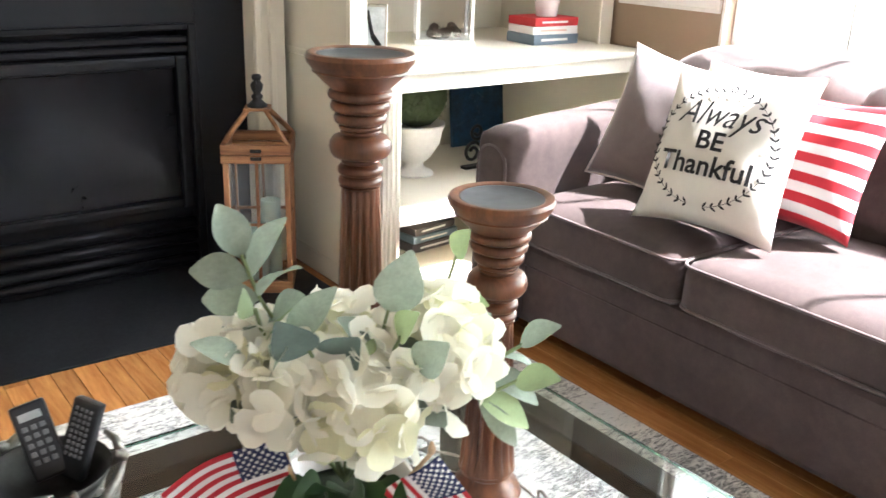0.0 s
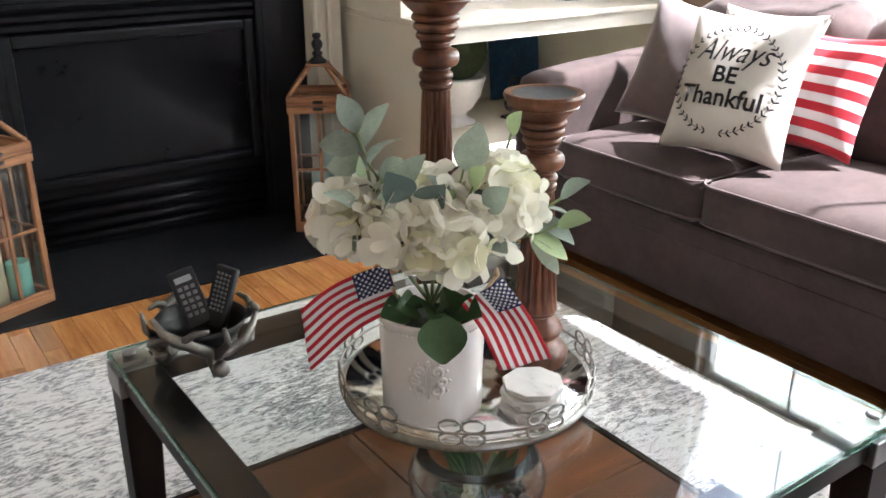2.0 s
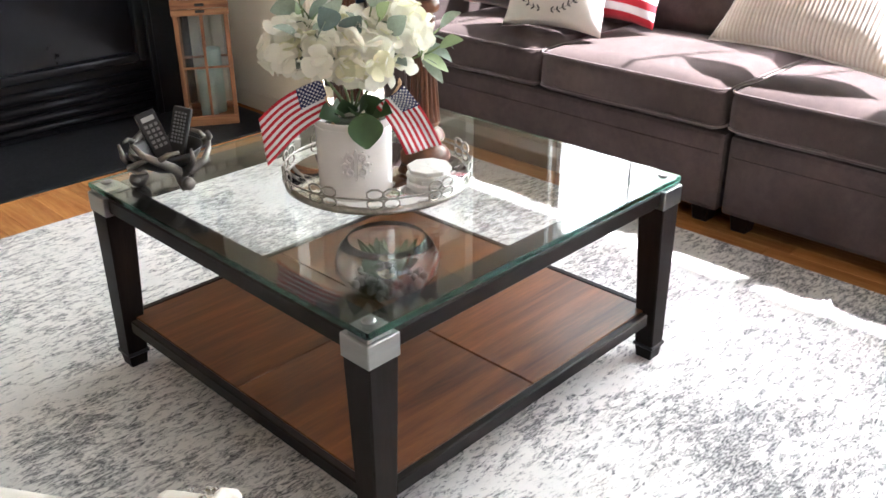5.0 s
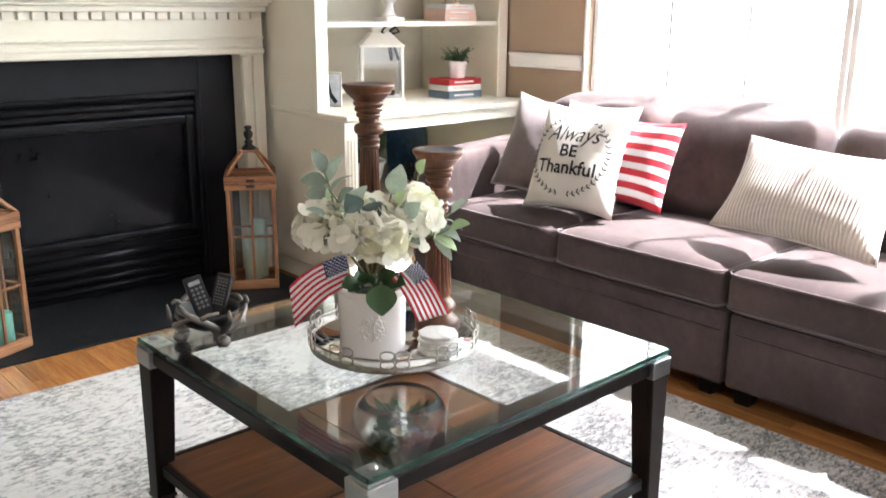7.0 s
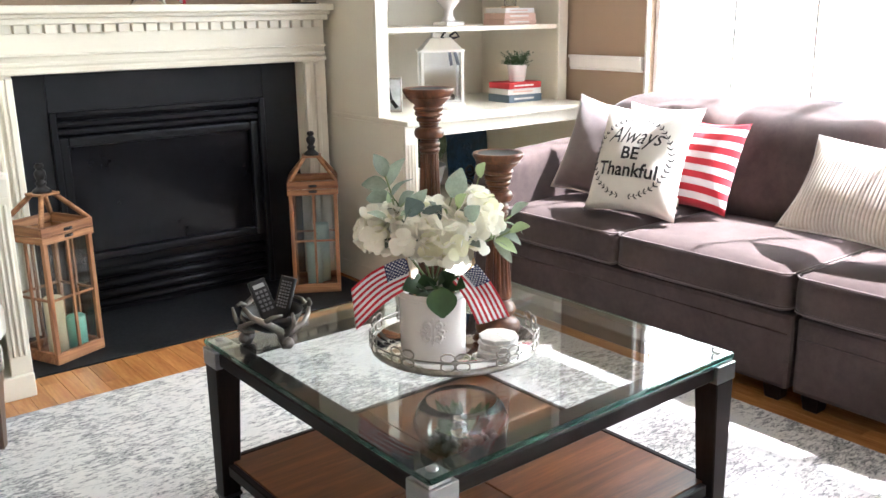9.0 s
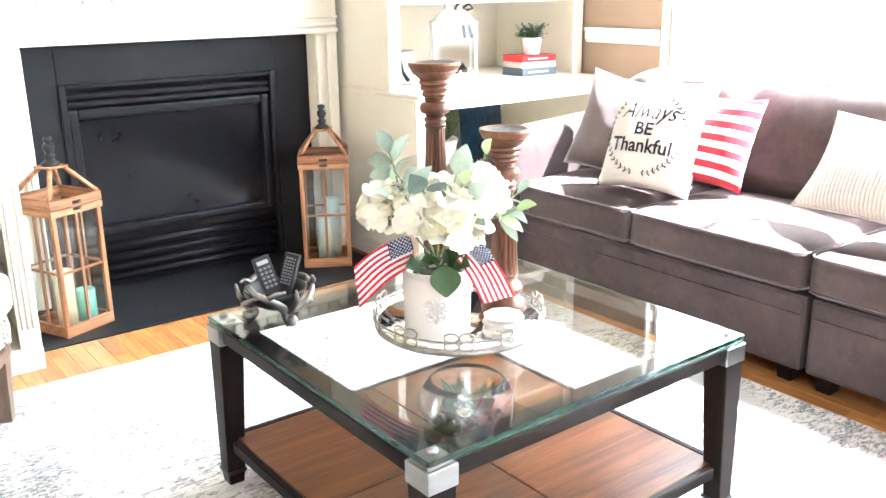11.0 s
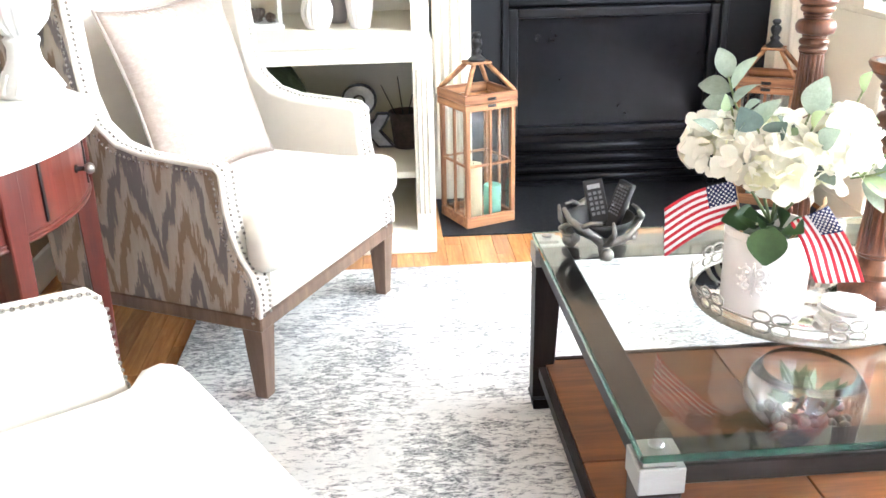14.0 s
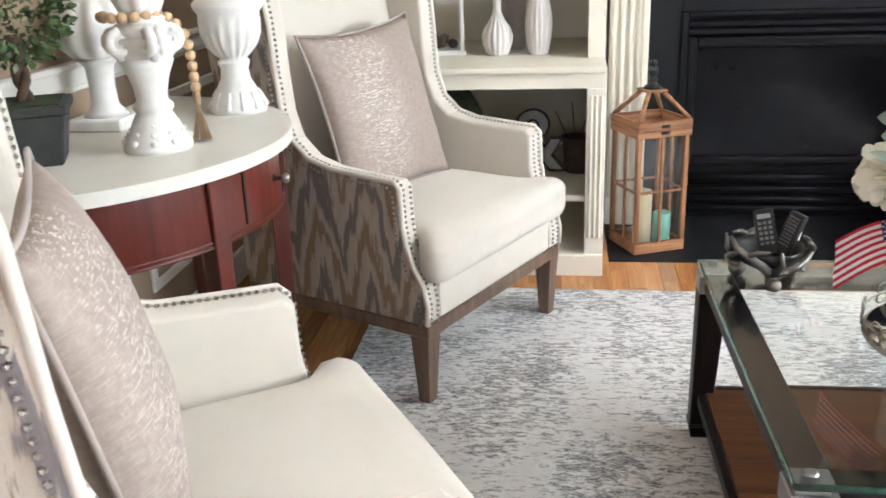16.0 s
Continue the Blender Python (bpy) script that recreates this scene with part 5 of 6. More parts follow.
# ---- antler bowl with remotes ----
AB = pose(0.212, 1.168, TH, 0, 0, 0)
ant = thing("antler_bowl", "silvered antler bowl holding remote controls", "bowl", AB)
bm = bmesh.new()
lathe(bm, [(0, 0.034), (0.035, 0.034), (0.062, 0.050), (0.076, 0.072), (0.083, 0.088), (0.080, 0.088), (0.072, 0.072), (0.058, 0.053), (0.033, 0.038), (0, 0.038)], 32)
part("inner_bowl", bm, surface("dark_pewter", (0.07, 0.066, 0.062), 0.6, 0.4, 0.8, big=20, fine=90), ant, "dark metal inner bowl")
for k in range(3):
    a = radians(120 * k - 96)
    bm = bmesh.new()

    def arc(rad, ang, z):
        return (rad * math.cos(a + radians(ang)), rad * math.sin(a + radians(ang)), z)

    tube(bm, [arc(0.076, 8, 0.004), arc(0.060, 5, 0.022), arc(0.064, -2, 0.042), arc(0.084, -16, 0.064), arc(0.096, -34, 0.084), arc(0.100, -52, 0.100), arc(0.099, -66, 0.120)], 0.0165, 8, r1=0.0055)
    tube(bm, [arc(0.064, 2, 0.040), arc(0.084, 18, 0.050), arc(0.093, 38, 0.060), arc(0.096, 58, 0.078), arc(0.099, 76, 0.092)], 0.0125, 8, r1=0.0045)
    tube(bm, [arc(0.078, 10, 0.048), arc(0.096, 14, 0.072), arc(0.102, 10, 0.104)], 0.0100, 7, r1=0.0035)
    tube(bm, [arc(0.093, 38, 0.060), arc(0.094, 52, 0.052), arc(0.091, 68, 0.056)], 0.0080, 7, r1=0.0035)
    tube(bm, [arc(0.096, -34, 0.084), arc(0.094, -20, 0.098), arc(0.093, -4, 0.100)], 0.0080, 7, r1=0.004)
    bmesh.ops.create_icosphere(bm, subdivisions=2, radius=0.0165, matrix=Matrix.Translation(arc(0.076, 8, 0.0150)))
    part("antler", bm, M_antler, ant, smooth=True)


def remote(m, w, length, label, rows, cols, screen):
    ob = tagged(thing("remote_control", label, "remote control", m), group="remotes in the antler bowl")
    part("case", bx(-w / 2, w / 2, -0.009, 0.009, 0, length, bevel=0.005, seg=2), M_black_plastic, ob)
    first = None
    z1, pitch = length - (0.035 if screen else 0.014), (0.0125 if screen else 0.0085)
    for r in range(rows):
        for c in range(cols):
            kw = (w - 0.012) / cols
            mm = Matrix.Translation((-w / 2 + 0.006 + kw * (c + 0.5), -0.009, z1 - pitch * r))
            if first is None:
                first = part("key", bx(-kw * 0.33, kw * 0.33, -0.0018, 0.001, -0.3 * pitch, 0.3 * pitch, bevel=0.0008), M_button, ob)
                first.matrix_basis = mm
            else:
                share("key", first, ob, mm)
    if screen:
        part("screen", bx(-w * 0.32, w * 0.32, -0.0102, -0.008, length - 0.024, length - 0.013), M_frost, ob, "small grey display")
    return ob


remote(AB @ pose(0.010, 0.028, 0.054, -24, 0, 0) @ pose(0, 0, 0, 0, -8, -14), 0.048, 0.112, "black remote control with round keys, standing in the bowl", 5, 3, True)
remote(AB @ pose(0.030, 0.020, 0.050, -26, 0, 0) @ pose(0, 0, 0, 0, 31, -48), 0.043, 0.118, "slim black remote control with many keys, leaning in the bowl", 9, 4, False)

# ---- glass bowl on the lower shelf ----
LB = pose(0.640, 0.898, 0.1555) @ Matrix.Scale(1.14, 4)
gb = thing("terrarium_bowl", "round glass bowl of pebbles and greenery on the table shelf", "bowl", LB)
bm = bmesh.new()
prof = [(0.0, 0.0), (0.06, 0.0), (0.095, 0.02), (0.118, 0.055), (0.12, 0.078), (0.108, 0.11), (0.09, 0.13)]
lathe(bm, prof + [(r - 0.0035, z + 0.001) for r, z in prof[::-1][:-1]] + [(0.0, 0.004)], 40)
part("glass_body", bm, M_bowlglass, gb).visible_shadow = False
first = None
for k in range(60):
    a, r = rng.uniform(0, 6.28), 0.085 * math.sqrt(rng.random())
    mm = Matrix.Translation((r * math.cos(a), r * math.sin(a), 0.013 + rng.uniform(0, 0.022) + 0.15 * max(0, r - 0.07))) @ pose(0, 0, 0, rng.uniform(0, 90), rng.uniform(0, 90), 0)
    if first is None:
        bm = bmesh.new()
        bmesh.ops.create_icosphere(bm, subdivisions=2, radius=0.011)
        bmesh.ops.scale(bm, vec=(1.2, 0.9, 0.7), verts=bm.verts)
        first = part("pebble", bm, M_pebble, gb, smooth=True)
        first.matrix_basis = mm
    else:
        share("pebble", first, gb, mm)
for k in range(44):
    bm = bmesh.new()
    a = rng.uniform(0, 6.28)
    b = Vector((0.03 * math.cos(a), 0.03 * math.sin(a), 0.04))
    t = b + Vector((0.045 * math.cos(a + rng.uniform(-1, 1)), 0.045 * math.sin(a), rng.uniform(0.02, 0.07)))
    leaf_mesh(bm, b, t, 0.02, Vector((rng.uniform(-1, 1), rng.uniform(-1, 1), 1)).normalized())
    part("leaf", bm, M_leaf, gb)
bm = bmesh.new()
for k in range(14):
    petal(bm, Matrix.Translation((-0.045, -0.05, 0.06)) @ pose(0, 0, 0, 0, -20 - 4 * k, 137 * k), 0.026 - 0.0012 * k)
part("rose", bm, M_rose, gb, "dried cream rose", smooth=True)


# ---- pillows on the sofa ----
def wreath_and_words(parent, w, h, t):
    """Printed words and a leaf wreath that follow the bulge of the cushion."""

    def lay(y, z, lift=0.0012):
        # invert the outline pull for the height lookup
        u, v = max(-1, min(1, y / (w / 2))), max(-1, min(1, z / (h / 2)))
        return Vector((-pillow_height(u * 1.05, v * 1.05, t) - 0.0045 - lift, y, z))

    for body, size, cy, cz, shear, squeeze in (("Always", 0.100, 0.0, 0.050, 0.42, 0.84), ("BE", 0.072, 0.0, -0.016, 0.0, 1.08), ("Thankful", 0.080, 0.0, -0.088, 0.0, 0.98)):
        cu = bpy.data.curves.new("text", "FONT")
        cu.body, cu.size, cu.align_x, cu.shear, cu.resolution_u = body, size, "CENTER", shear, 3
        cu.offset = 0.0 if shear else 0.0016
        tmp = new("text", cu)
        me = bpy.data.meshes.new_from_object(tmp.evaluated_get(bpy.context.evaluated_depsgraph_get()))
        bpy.data.objects.remove(tmp)
        bm = bmesh.new()
        bm.from_mesh(me)
        bpy.data.meshes.remove(me)
        bmesh.ops.triangulate(bm, faces=bm.faces)
        for v in bm.verts:
            v.co = lay(cy - v.co.x * squeeze, cz + v.co.y)
        ob = part("printed_word", bm, M_ink, parent, "black printed lettering")
    bm = bmesh.new()
    n = 44
    for k in range(n):
        a = 2 * math.pi * k / n
        if abs(math.cos(a)) < 0.10 and math.sin(a) < 0:
            continue
        r = 0.166
        y, z = r * 1.02 * math.cos(a), r * math.sin(a) - 0.005
        for s in (-1, 1):
            dirn = a + math.pi / 2 * (1 if math.cos(a) > 0 else -1) + s * 0.75
            ln, wd = (0.019 if (k + s) % 3 else 0.014), 0.0062
            vs = []
            for q in range(8):
                tt = q / 8 * 2 * math.pi
                lx, lw = ln * (0.5 + 0.5 * math.cos(tt)), wd / 2 * math.sin(tt)
                vs.append(bm.verts.new(lay(y + lx * math.cos(dirn) - lw * math.sin(dirn), z + lx * math.sin(dirn) + lw * math.cos(dirn))))
            bm.faces.new(vs)
    for h0, h1 in ((-80, 84), (96, 260)):
        ring = [radians(h0 + (h1 - h0) * q / 40) for q in range(41)]
        rows = [[bm.verts.new(lay(rr * 1.02 * math.cos(a), rr * math.sin(a) - 0.005)) for a in ring] for rr in (0.1652, 0.1668)]
        for q in range(40):
            bm.faces.new((rows[0][q], rows[0][q + 1], rows[1][q + 1], rows[1][q]))
    part("printed_wreath", bm, M_ink, parent, "printed laurel wreath")


P = scatter("throw_pillow", pose(2.10, 1.49, 0.75, 0, 24, 0) @ pose(0, 0, 0, -4, 0, 8), 0.435, 0.475, 0.095, M_canvas, "natural canvas pillow printed with words and a wreath", seed=2.0, crease=0.004)
wreath_and_words(P, 0.435, 0.475, 0.095)
P.children[0].name = "cover"

fp = thing("throw_pillow", "red and white striped pillow leaning on the sofa back", "throw pillow", pose(2.285, 1.33, 0.735, 0, 22, 0))
bm = pillow(0.37, 0.39, 0.085, 26, 5.0, 0.005)
for k, f in enumerate(bm.faces):
    f.material_index = 1 if (k // 2) % 26 // 2 % 2 == 0 else 0
part("cover", bm, [M_flagwhite, M_red], fp)
M_suede = fabric("pale_taupe_suede", (0.20, 0.158, 0.150), 0.75, 300, 0.4)
M_edge = fabric("cream_edge", (0.7, 0.64, 0.58), 0.9)
scatter("throw_pillow", pose(2.28, 1.845, 0.735, 0, 20, 0) @ pose(0, 0, 0, 4, 0, 20), 0.40, 0.45, 0.11, M_suede, "taupe suede pillow with pale piping by the sofa arm", rim=M_edge, seed=8.0)
scatter("throw_pillow", pose(2.26, 1.55, 0.765, 0, 22, 0), 0.40, 0.43, 0.06, M_ivory, "plain ivory pillow between the printed and striped ones", seed=11.0)


def ribbed_fabric():
    m, n, l, b = nodes_of("ribbed_cotton")
    vec = coords(n, l)
    w = n.new("ShaderNodeTexWave")
    w.wave_type, w.bands_direction = "BANDS", "Y"
    w.inputs["Scale"].default_value, w.inputs["Distortion"].default_value, w.inputs["Detail"].default_value = 22.0, 0.25, 1.0
    l.new(vec, w.inputs["Vector"])
    f = noise_tex(n, l, vec, 300.0, 3)
    c = ramp(n, l, w.outputs["Fac"], [(0.1, (0.68, 0.57, 0.48)), (0.55, (0.80, 0.73, 0.65))])
    c = mix(n, l, 0.3, c, ramp(n, l, f, [(0.3, (0.8,) * 3), (0.7, (1, 1, 1))]), "MULTIPLY")
    l.new(c, b.inputs["Base Color"])
    b.inputs["Roughness"].default_value = 0.9
    bump(n, l, w.outputs["Fac"], 0.8, 0.004, b)
    return m


scatter("lumbar_pillow", pose(2.13, 0.50, 0.745, 0, 34, 0) @ pose(0, 0, 0, 3, 0, 0), 0.61, 0.37, 0.085, ribbed_fabric(), "cream ribbed lumbar pillow on the sofa", rim=M_edge, seed=14.0)


# ---- on the console ----
def urn_front():
    ob = thing("garden_urn", "chalky white lobed urn with leaf-carved foot", "urn", pose(-1.222, 1.045, DZ))
    bm = bmesh.new()
    lathe(bm, [(0, 0), (0.078, 0), (0.080, 0.012), (0.074, 0.024), (0.060, 0.05), (0.046, 0.078), (0.040, 0.088), (0.046, 0.096), (0.046, 0.106), (0.036, 0.114), (0.038, 0.14), (0.046, 0.172), (0.056, 0.196), (0.060, 0.206), (0.054, 0.212), (0.0, 0.212)], 40)
    part("foot", bm, M_urn, ob)
    bm = bmesh.new()
    taper(bm, 0, 0, 0.205, 0.262, 0.044, 0.052, 0.008)
    taper(bm, 0, 0, 0.262, 0.292, 0.056, 0.050, 0.010)
    lathe(bm, [(0.0, 0.288), (0.050, 0.290), (0.054, 0.298), (0.046, 0.306), (0.0, 0.308)], 40)
    part("capital", bm, M_urn, ob, "square carved capital", smooth=True)
    for k in range(4):
        bm = bmesh.new()
        a = radians(45 + 90 * k)
        for q in (-1, 1):
            pts = []
            for i in range(20):
                t = i / 19
                r = 0.026 * (1 - 0.72 * t)
                w = math.pi / 2 - t * 3.4 * math.pi
                pts.append(((0.058 + r * math.cos(w)) * math.cos(a) - q * 0.011 * math.sin(a), (0.058 + r * math.cos(w)) * math.sin(a) + q * 0.011 * math.cos(a), 0.250 + r * math.sin(w)))
            tube(bm, pts, 0.0125, 8, r1=0.006)
        tube(bm, [(0.046 * math.cos(a), 0.046 * math.sin(a), 0.205), (0.064 * math.cos(a), 0.064 * math.sin(a), 0.228), (0.076 * math.cos(a), 0.076 * math.sin(a), 0.252)], 0.010, 8, r1=0.016)
        part("volute", bm, M_urn, ob, smooth=True)
    bm = bmesh.new()
    lathe(bm, [(0.040, 0.306), (0.048, 0.318), (0.060, 0.345), (0.064, 0.378), (0.055, 0.41), (0.03, 0.432), (0.0, 0.437)], 64, flute=0.14, flutes=8, fz=(0.31, 0.43))
    part("melon_top", bm, M_urn, ob, smooth=True)
    bm = bmesh.new()
    for k in range(10):
        a = 2 * math.pi * k / 10
        for j in range(3):
            p = Vector(((0.0745 - 0.012 * j) * math.cos(a), (0.0745 - 0.012 * j) * math.sin(a), 0.026 + 0.018 * j))
            bmesh.ops.create_icosphere(bm, subdivisions=1, radius=0.009 - 0.0015 * j, matrix=Matrix.Translation(p))
    tagged(part("leaf_carving", bm, M_urn, ob, smooth=True), kind="stuff")
    return ob


urn_front()
ob = thing("garden_urn", "white fluted lidded urn on a ribbed foot", "urn", pose(-1.19, 1.503, DZ))
bm = bmesh.new()
lathe(bm, [(0, 0), (0.078, 0), (0.080, 0.012), (0.074, 0.035), (0.056, 0.065), (0.042, 0.09), (0.038, 0.12), (0.044, 0.135), (0.044, 0.142), (0.036, 0.148), (0.05, 0.16), (0.072, 0.185), (0.083, 0.215), (0.085, 0.25), (0.083, 0.27), (0.095, 0.285), (0.097, 0.298), (0.085, 0.31), (0.07, 0.32), (0.06, 0.345), (0.035, 0.365), (0.018, 0.372), (0.022, 0.39), (0.0, 0.41)], 72, flute=0.12, flutes=18, fz=(0.155, 0.245))
part("urn_body", bm, M_urn, ob)
bm = bmesh.new()
for k in range(12):
    a = 2 * math.pi * k / 12
    pts = [((0.080 - 0.02 * t) * math.cos(a), (0.080 - 0.02 * t) * math.sin(a), 0.012 + 0.048 * t) for t in (0, 0.33, 0.66, 1)]
    tube(bm, pts, 0.009, 6, r1=0.004)
part("foot_leaves", bm, M_urn, ob, smooth=True)

ob = thing("pumpkin_urn", "white ribbed pumpkin on a square-based pedestal", "ornament", pose(-1.478, 1.295, DZ))
part("plinth", bx(-0.075, 0.075, -0.075, 0.075, 0.0, 0.032, bevel=0.005), M_urn, ob, "chipped square plinth")
bm = bmesh.new()
lathe(bm, [(0, 0.032), (0.058, 0.032), (0.05, 0.045), (0.036, 0.06), (0.033, 0.11), (0.036, 0.16), (0.05, 0.175), (0.062, 0.18), (0.0, 0.182)], 28)
part("column", bm, M_urn, ob)
bm = bmesh.new()
lathe(bm, [(0.02, 0.178), (0.06, 0.185), (0.092, 0.215), (0.102, 0.255), (0.096, 0.295), (0.07, 0.325), (0.03, 0.335), (0.0, 0.325)], 64, flute=0.13, flutes=9, fz=(0.17, 0.34))
pk = part("pumpkin", bm, M_urn, ob)
bm = bmesh.new()
tube(bm, [(0, 0, 0.325), (0.004, 0, 0.35), (0.014, 0, 0.37)], 0.010, 7, r1=0.006)
part("stalk", bm, M_urn, pk)

# bead garland hung round the front urn
gar = thing("bead_garland", "string of natural wood beads with a jute tassel", "garland", pose(-1.247, 1.045, DZ))
first = None
cen = [(0.062 * math.cos(a), 0.062 * math.sin(a), 0.306) for a in [radians(d) for d in range(-175, 40, 24)]]
last = Vector(cen[-1])
hang = [(0.068, 0.045, 0.297), (0.083, 0.055, 0.28), (0.096, 0.062, 0.257), (0.101, 0.066, 0.232), (0.102, 0.068, 0.207), (0.103, 0.069, 0.182), (0.103, 0.07, 0.157), (0.104, 0.07, 0.132)]
for p in cen + hang:
    if first is None:
        bm = bmesh.new()
        bmesh.ops.create_uvsphere(bm, u_segments=12, v_segments=8, radius=0.0125)
        first = part("bead", bm, M_bead, gar, smooth=True)
        first.matrix_basis = Matrix.Translation(p)
    else:
        share("bead", first, gar, Matrix.Translation(p))
bm = bmesh.new()
lathe(bm, [(0, 0.122), (0.008, 0.12), (0.0095, 0.11), (0.007, 0.095), (0.009, 0.09)], 10, (0.104, 0.07, 0))
for k in range(46):
    a, r = rng.uniform(0, 6.28), 0.024 * math.sqrt(rng.random())
    tube(bm, [(0.104, 0.07, 0.098), (0.104 + 0.4 * r * math.cos(a), 0.07 + 0.4 * r * math.sin(a), 0.06), (0.104 + r * math.cos(a), 0.07 + r * math.sin(a), 0.006)], 0.0016, 4)
part("tassel", bm, M_jute, gar, "frayed jute tassel")

# topiary in a square planter
PX, PY = -1.455, 0.915
top = thing("topiary", "boxwood ball topiary in a weathered dark square planter", "plant", pose(PX, PY, DZ, 0, 0, 25))
bm = bmesh.new()
taper(bm, 0, 0, 0.0, 0.115, 0.062, 0.082, 0.003)
taper(bm, 0, 0, 0.115, 0.135, 0.09, 0.09, 0.003)
part("planter", bm, M_planter, top, "dark weathered square planter")
part("soil", bx(-0.075, 0.075, -0.075, 0.075, 0.136, 0.139), M_moss, top)
bm = bmesh.new()
for s in (-1, 1):
    tube(bm, [(0.010 * math.cos(k * 0.9 + (s > 0) * math.pi), 0.010 * math.sin(k * 0.9 + (s > 0) * math.pi), 0.135 + 0.016 * k) for k in range(10)], 0.011, 7)
part("trunk", bm, M_bark, top, "twisted brown stem")
bm = bmesh.new()
for k in range(900):
    d = Vector((rng.gauss(0, 1), rng.gauss(0, 1), rng.gauss(0, 1))).normalized()
    rr = 0.115 * rng.uniform(0.72, 1.08)
    base = Vector((0, 0, 0.335)) + d * rr
    tip = base + (d + Vector((rng.uniform(-0.9, 0.9), rng.uniform(-0.9, 0.9), rng.uniform(-0.6, 0.9)))).normalized() * 0.024
    side = (tip - base).cross(Vector((rng.uniform(-1, 1), rng.uniform(-1, 1), rng.uniform(-1, 1)))).normalized() * 0.007
    m = (base + tip) / 2
    bm.faces.new([bm.verts.new(q) for q in (base, m + side, tip, m - side)])
tagged(part("foliage", bm, surface("boxwood_leaf", (0.085, 0.15, 0.045), 0.55, 0.5, big=40, fine=150), top), kind="stuff")


# ---- decor on the shelves ----
def book_stack(name, m, specs, label, group):
    ob = tagged(thing(name, label, "books", m), group=group)
    z = 0.0
    for mat, w, d, h in specs:
        a = rng.uniform(-3, 3)
        b = part("book_cover", bx(-w / 2, w / 2, -d / 2, d / 2, z, z + h, bevel=0.002), mat, ob)
        b.matrix_basis = pose(0, 0, 0, 0, 0, a)
        p = part("pages", bx(-w / 2 + 0.004, w / 2 + 0.001, -d / 2 + 0.004, d / 2 - 0.006, z + 0.003, z + h - 0.003), M_paper, b)
        q = part("spine_lines", bx(-w * 0.34, w * 0.25, -d / 2 - 0.0006, -d / 2 + 0.001, z + h * 0.38, z + h * 0.62), M_bookwhite if mat is not M_bookwhite else M_bookpink, b, "worn title bar on the spine")
        z += h + 0.0005
    return z


R2 = 0.872
zb = book_stack("book_stack", pose(2.655, 2.86, R2, 0, 0, -4), [(M_bookgrey, 0.245, 0.18, 0.042), (M_bookwhite, 0.235, 0.175, 0.032), (M_bookred, 0.24, 0.175, 0.034)], "stack of slate, white and red hardback books", "books on the shelves")


def potted(name, m, r, h, leafs, label):
    ob = thing(name, label, "plant", m)
    bm = bmesh.new()
    lathe(bm, [(0, 0), (r * 0.75, 0), (r * 0.8, 0.003), (r, h - 0.004), (r, h), (r - 0.004, h), (r - 0.006, h - 0.012), (0, h - 0.012)], 26)
    part("pot", bm, M_porcelain, ob, "white ceramic pot")
    bm = bmesh.new()
    for k in range(leafs):
        a = rng.uniform(0, 6.28)
        b = Vector((rng.uniform(-0.5, 0.5) * r, rng.uniform(-0.5, 0.5) * r, h - 0.012))
        t = Vector((r * 1.9 * rng.random() * math.cos(a), r * 1.9 * rng.random() * math.sin(a), h + rng.uniform(0.0, r * 1.25)))
        tube(bm, [b, (b + t) / 2 + Vector((0, 0, 0.01)), t], 0.0008, 3)
        for q in range(4):
            s = Vector((rng.uniform(-1, 1), rng.uniform(-1, 1), rng.uniform(-0.3, 1))).normalized() * 0.018
            leaf_mesh(bm, b.lerp(t, 0.5 + 0.16 * q), b.lerp(t, 0.5 + 0.16 * q) + s, 0.009, Vector((0.1, 0.2, 1)).normalized())
    tagged(part("foliage", bm, M_leaf, ob, "small-leaved green foliage"), kind="stuff")


potted("potted_plant", pose(2.66, 2.85, R2 + zb), 0.056, 0.092, 110, "small green plant in a white pot on the books")


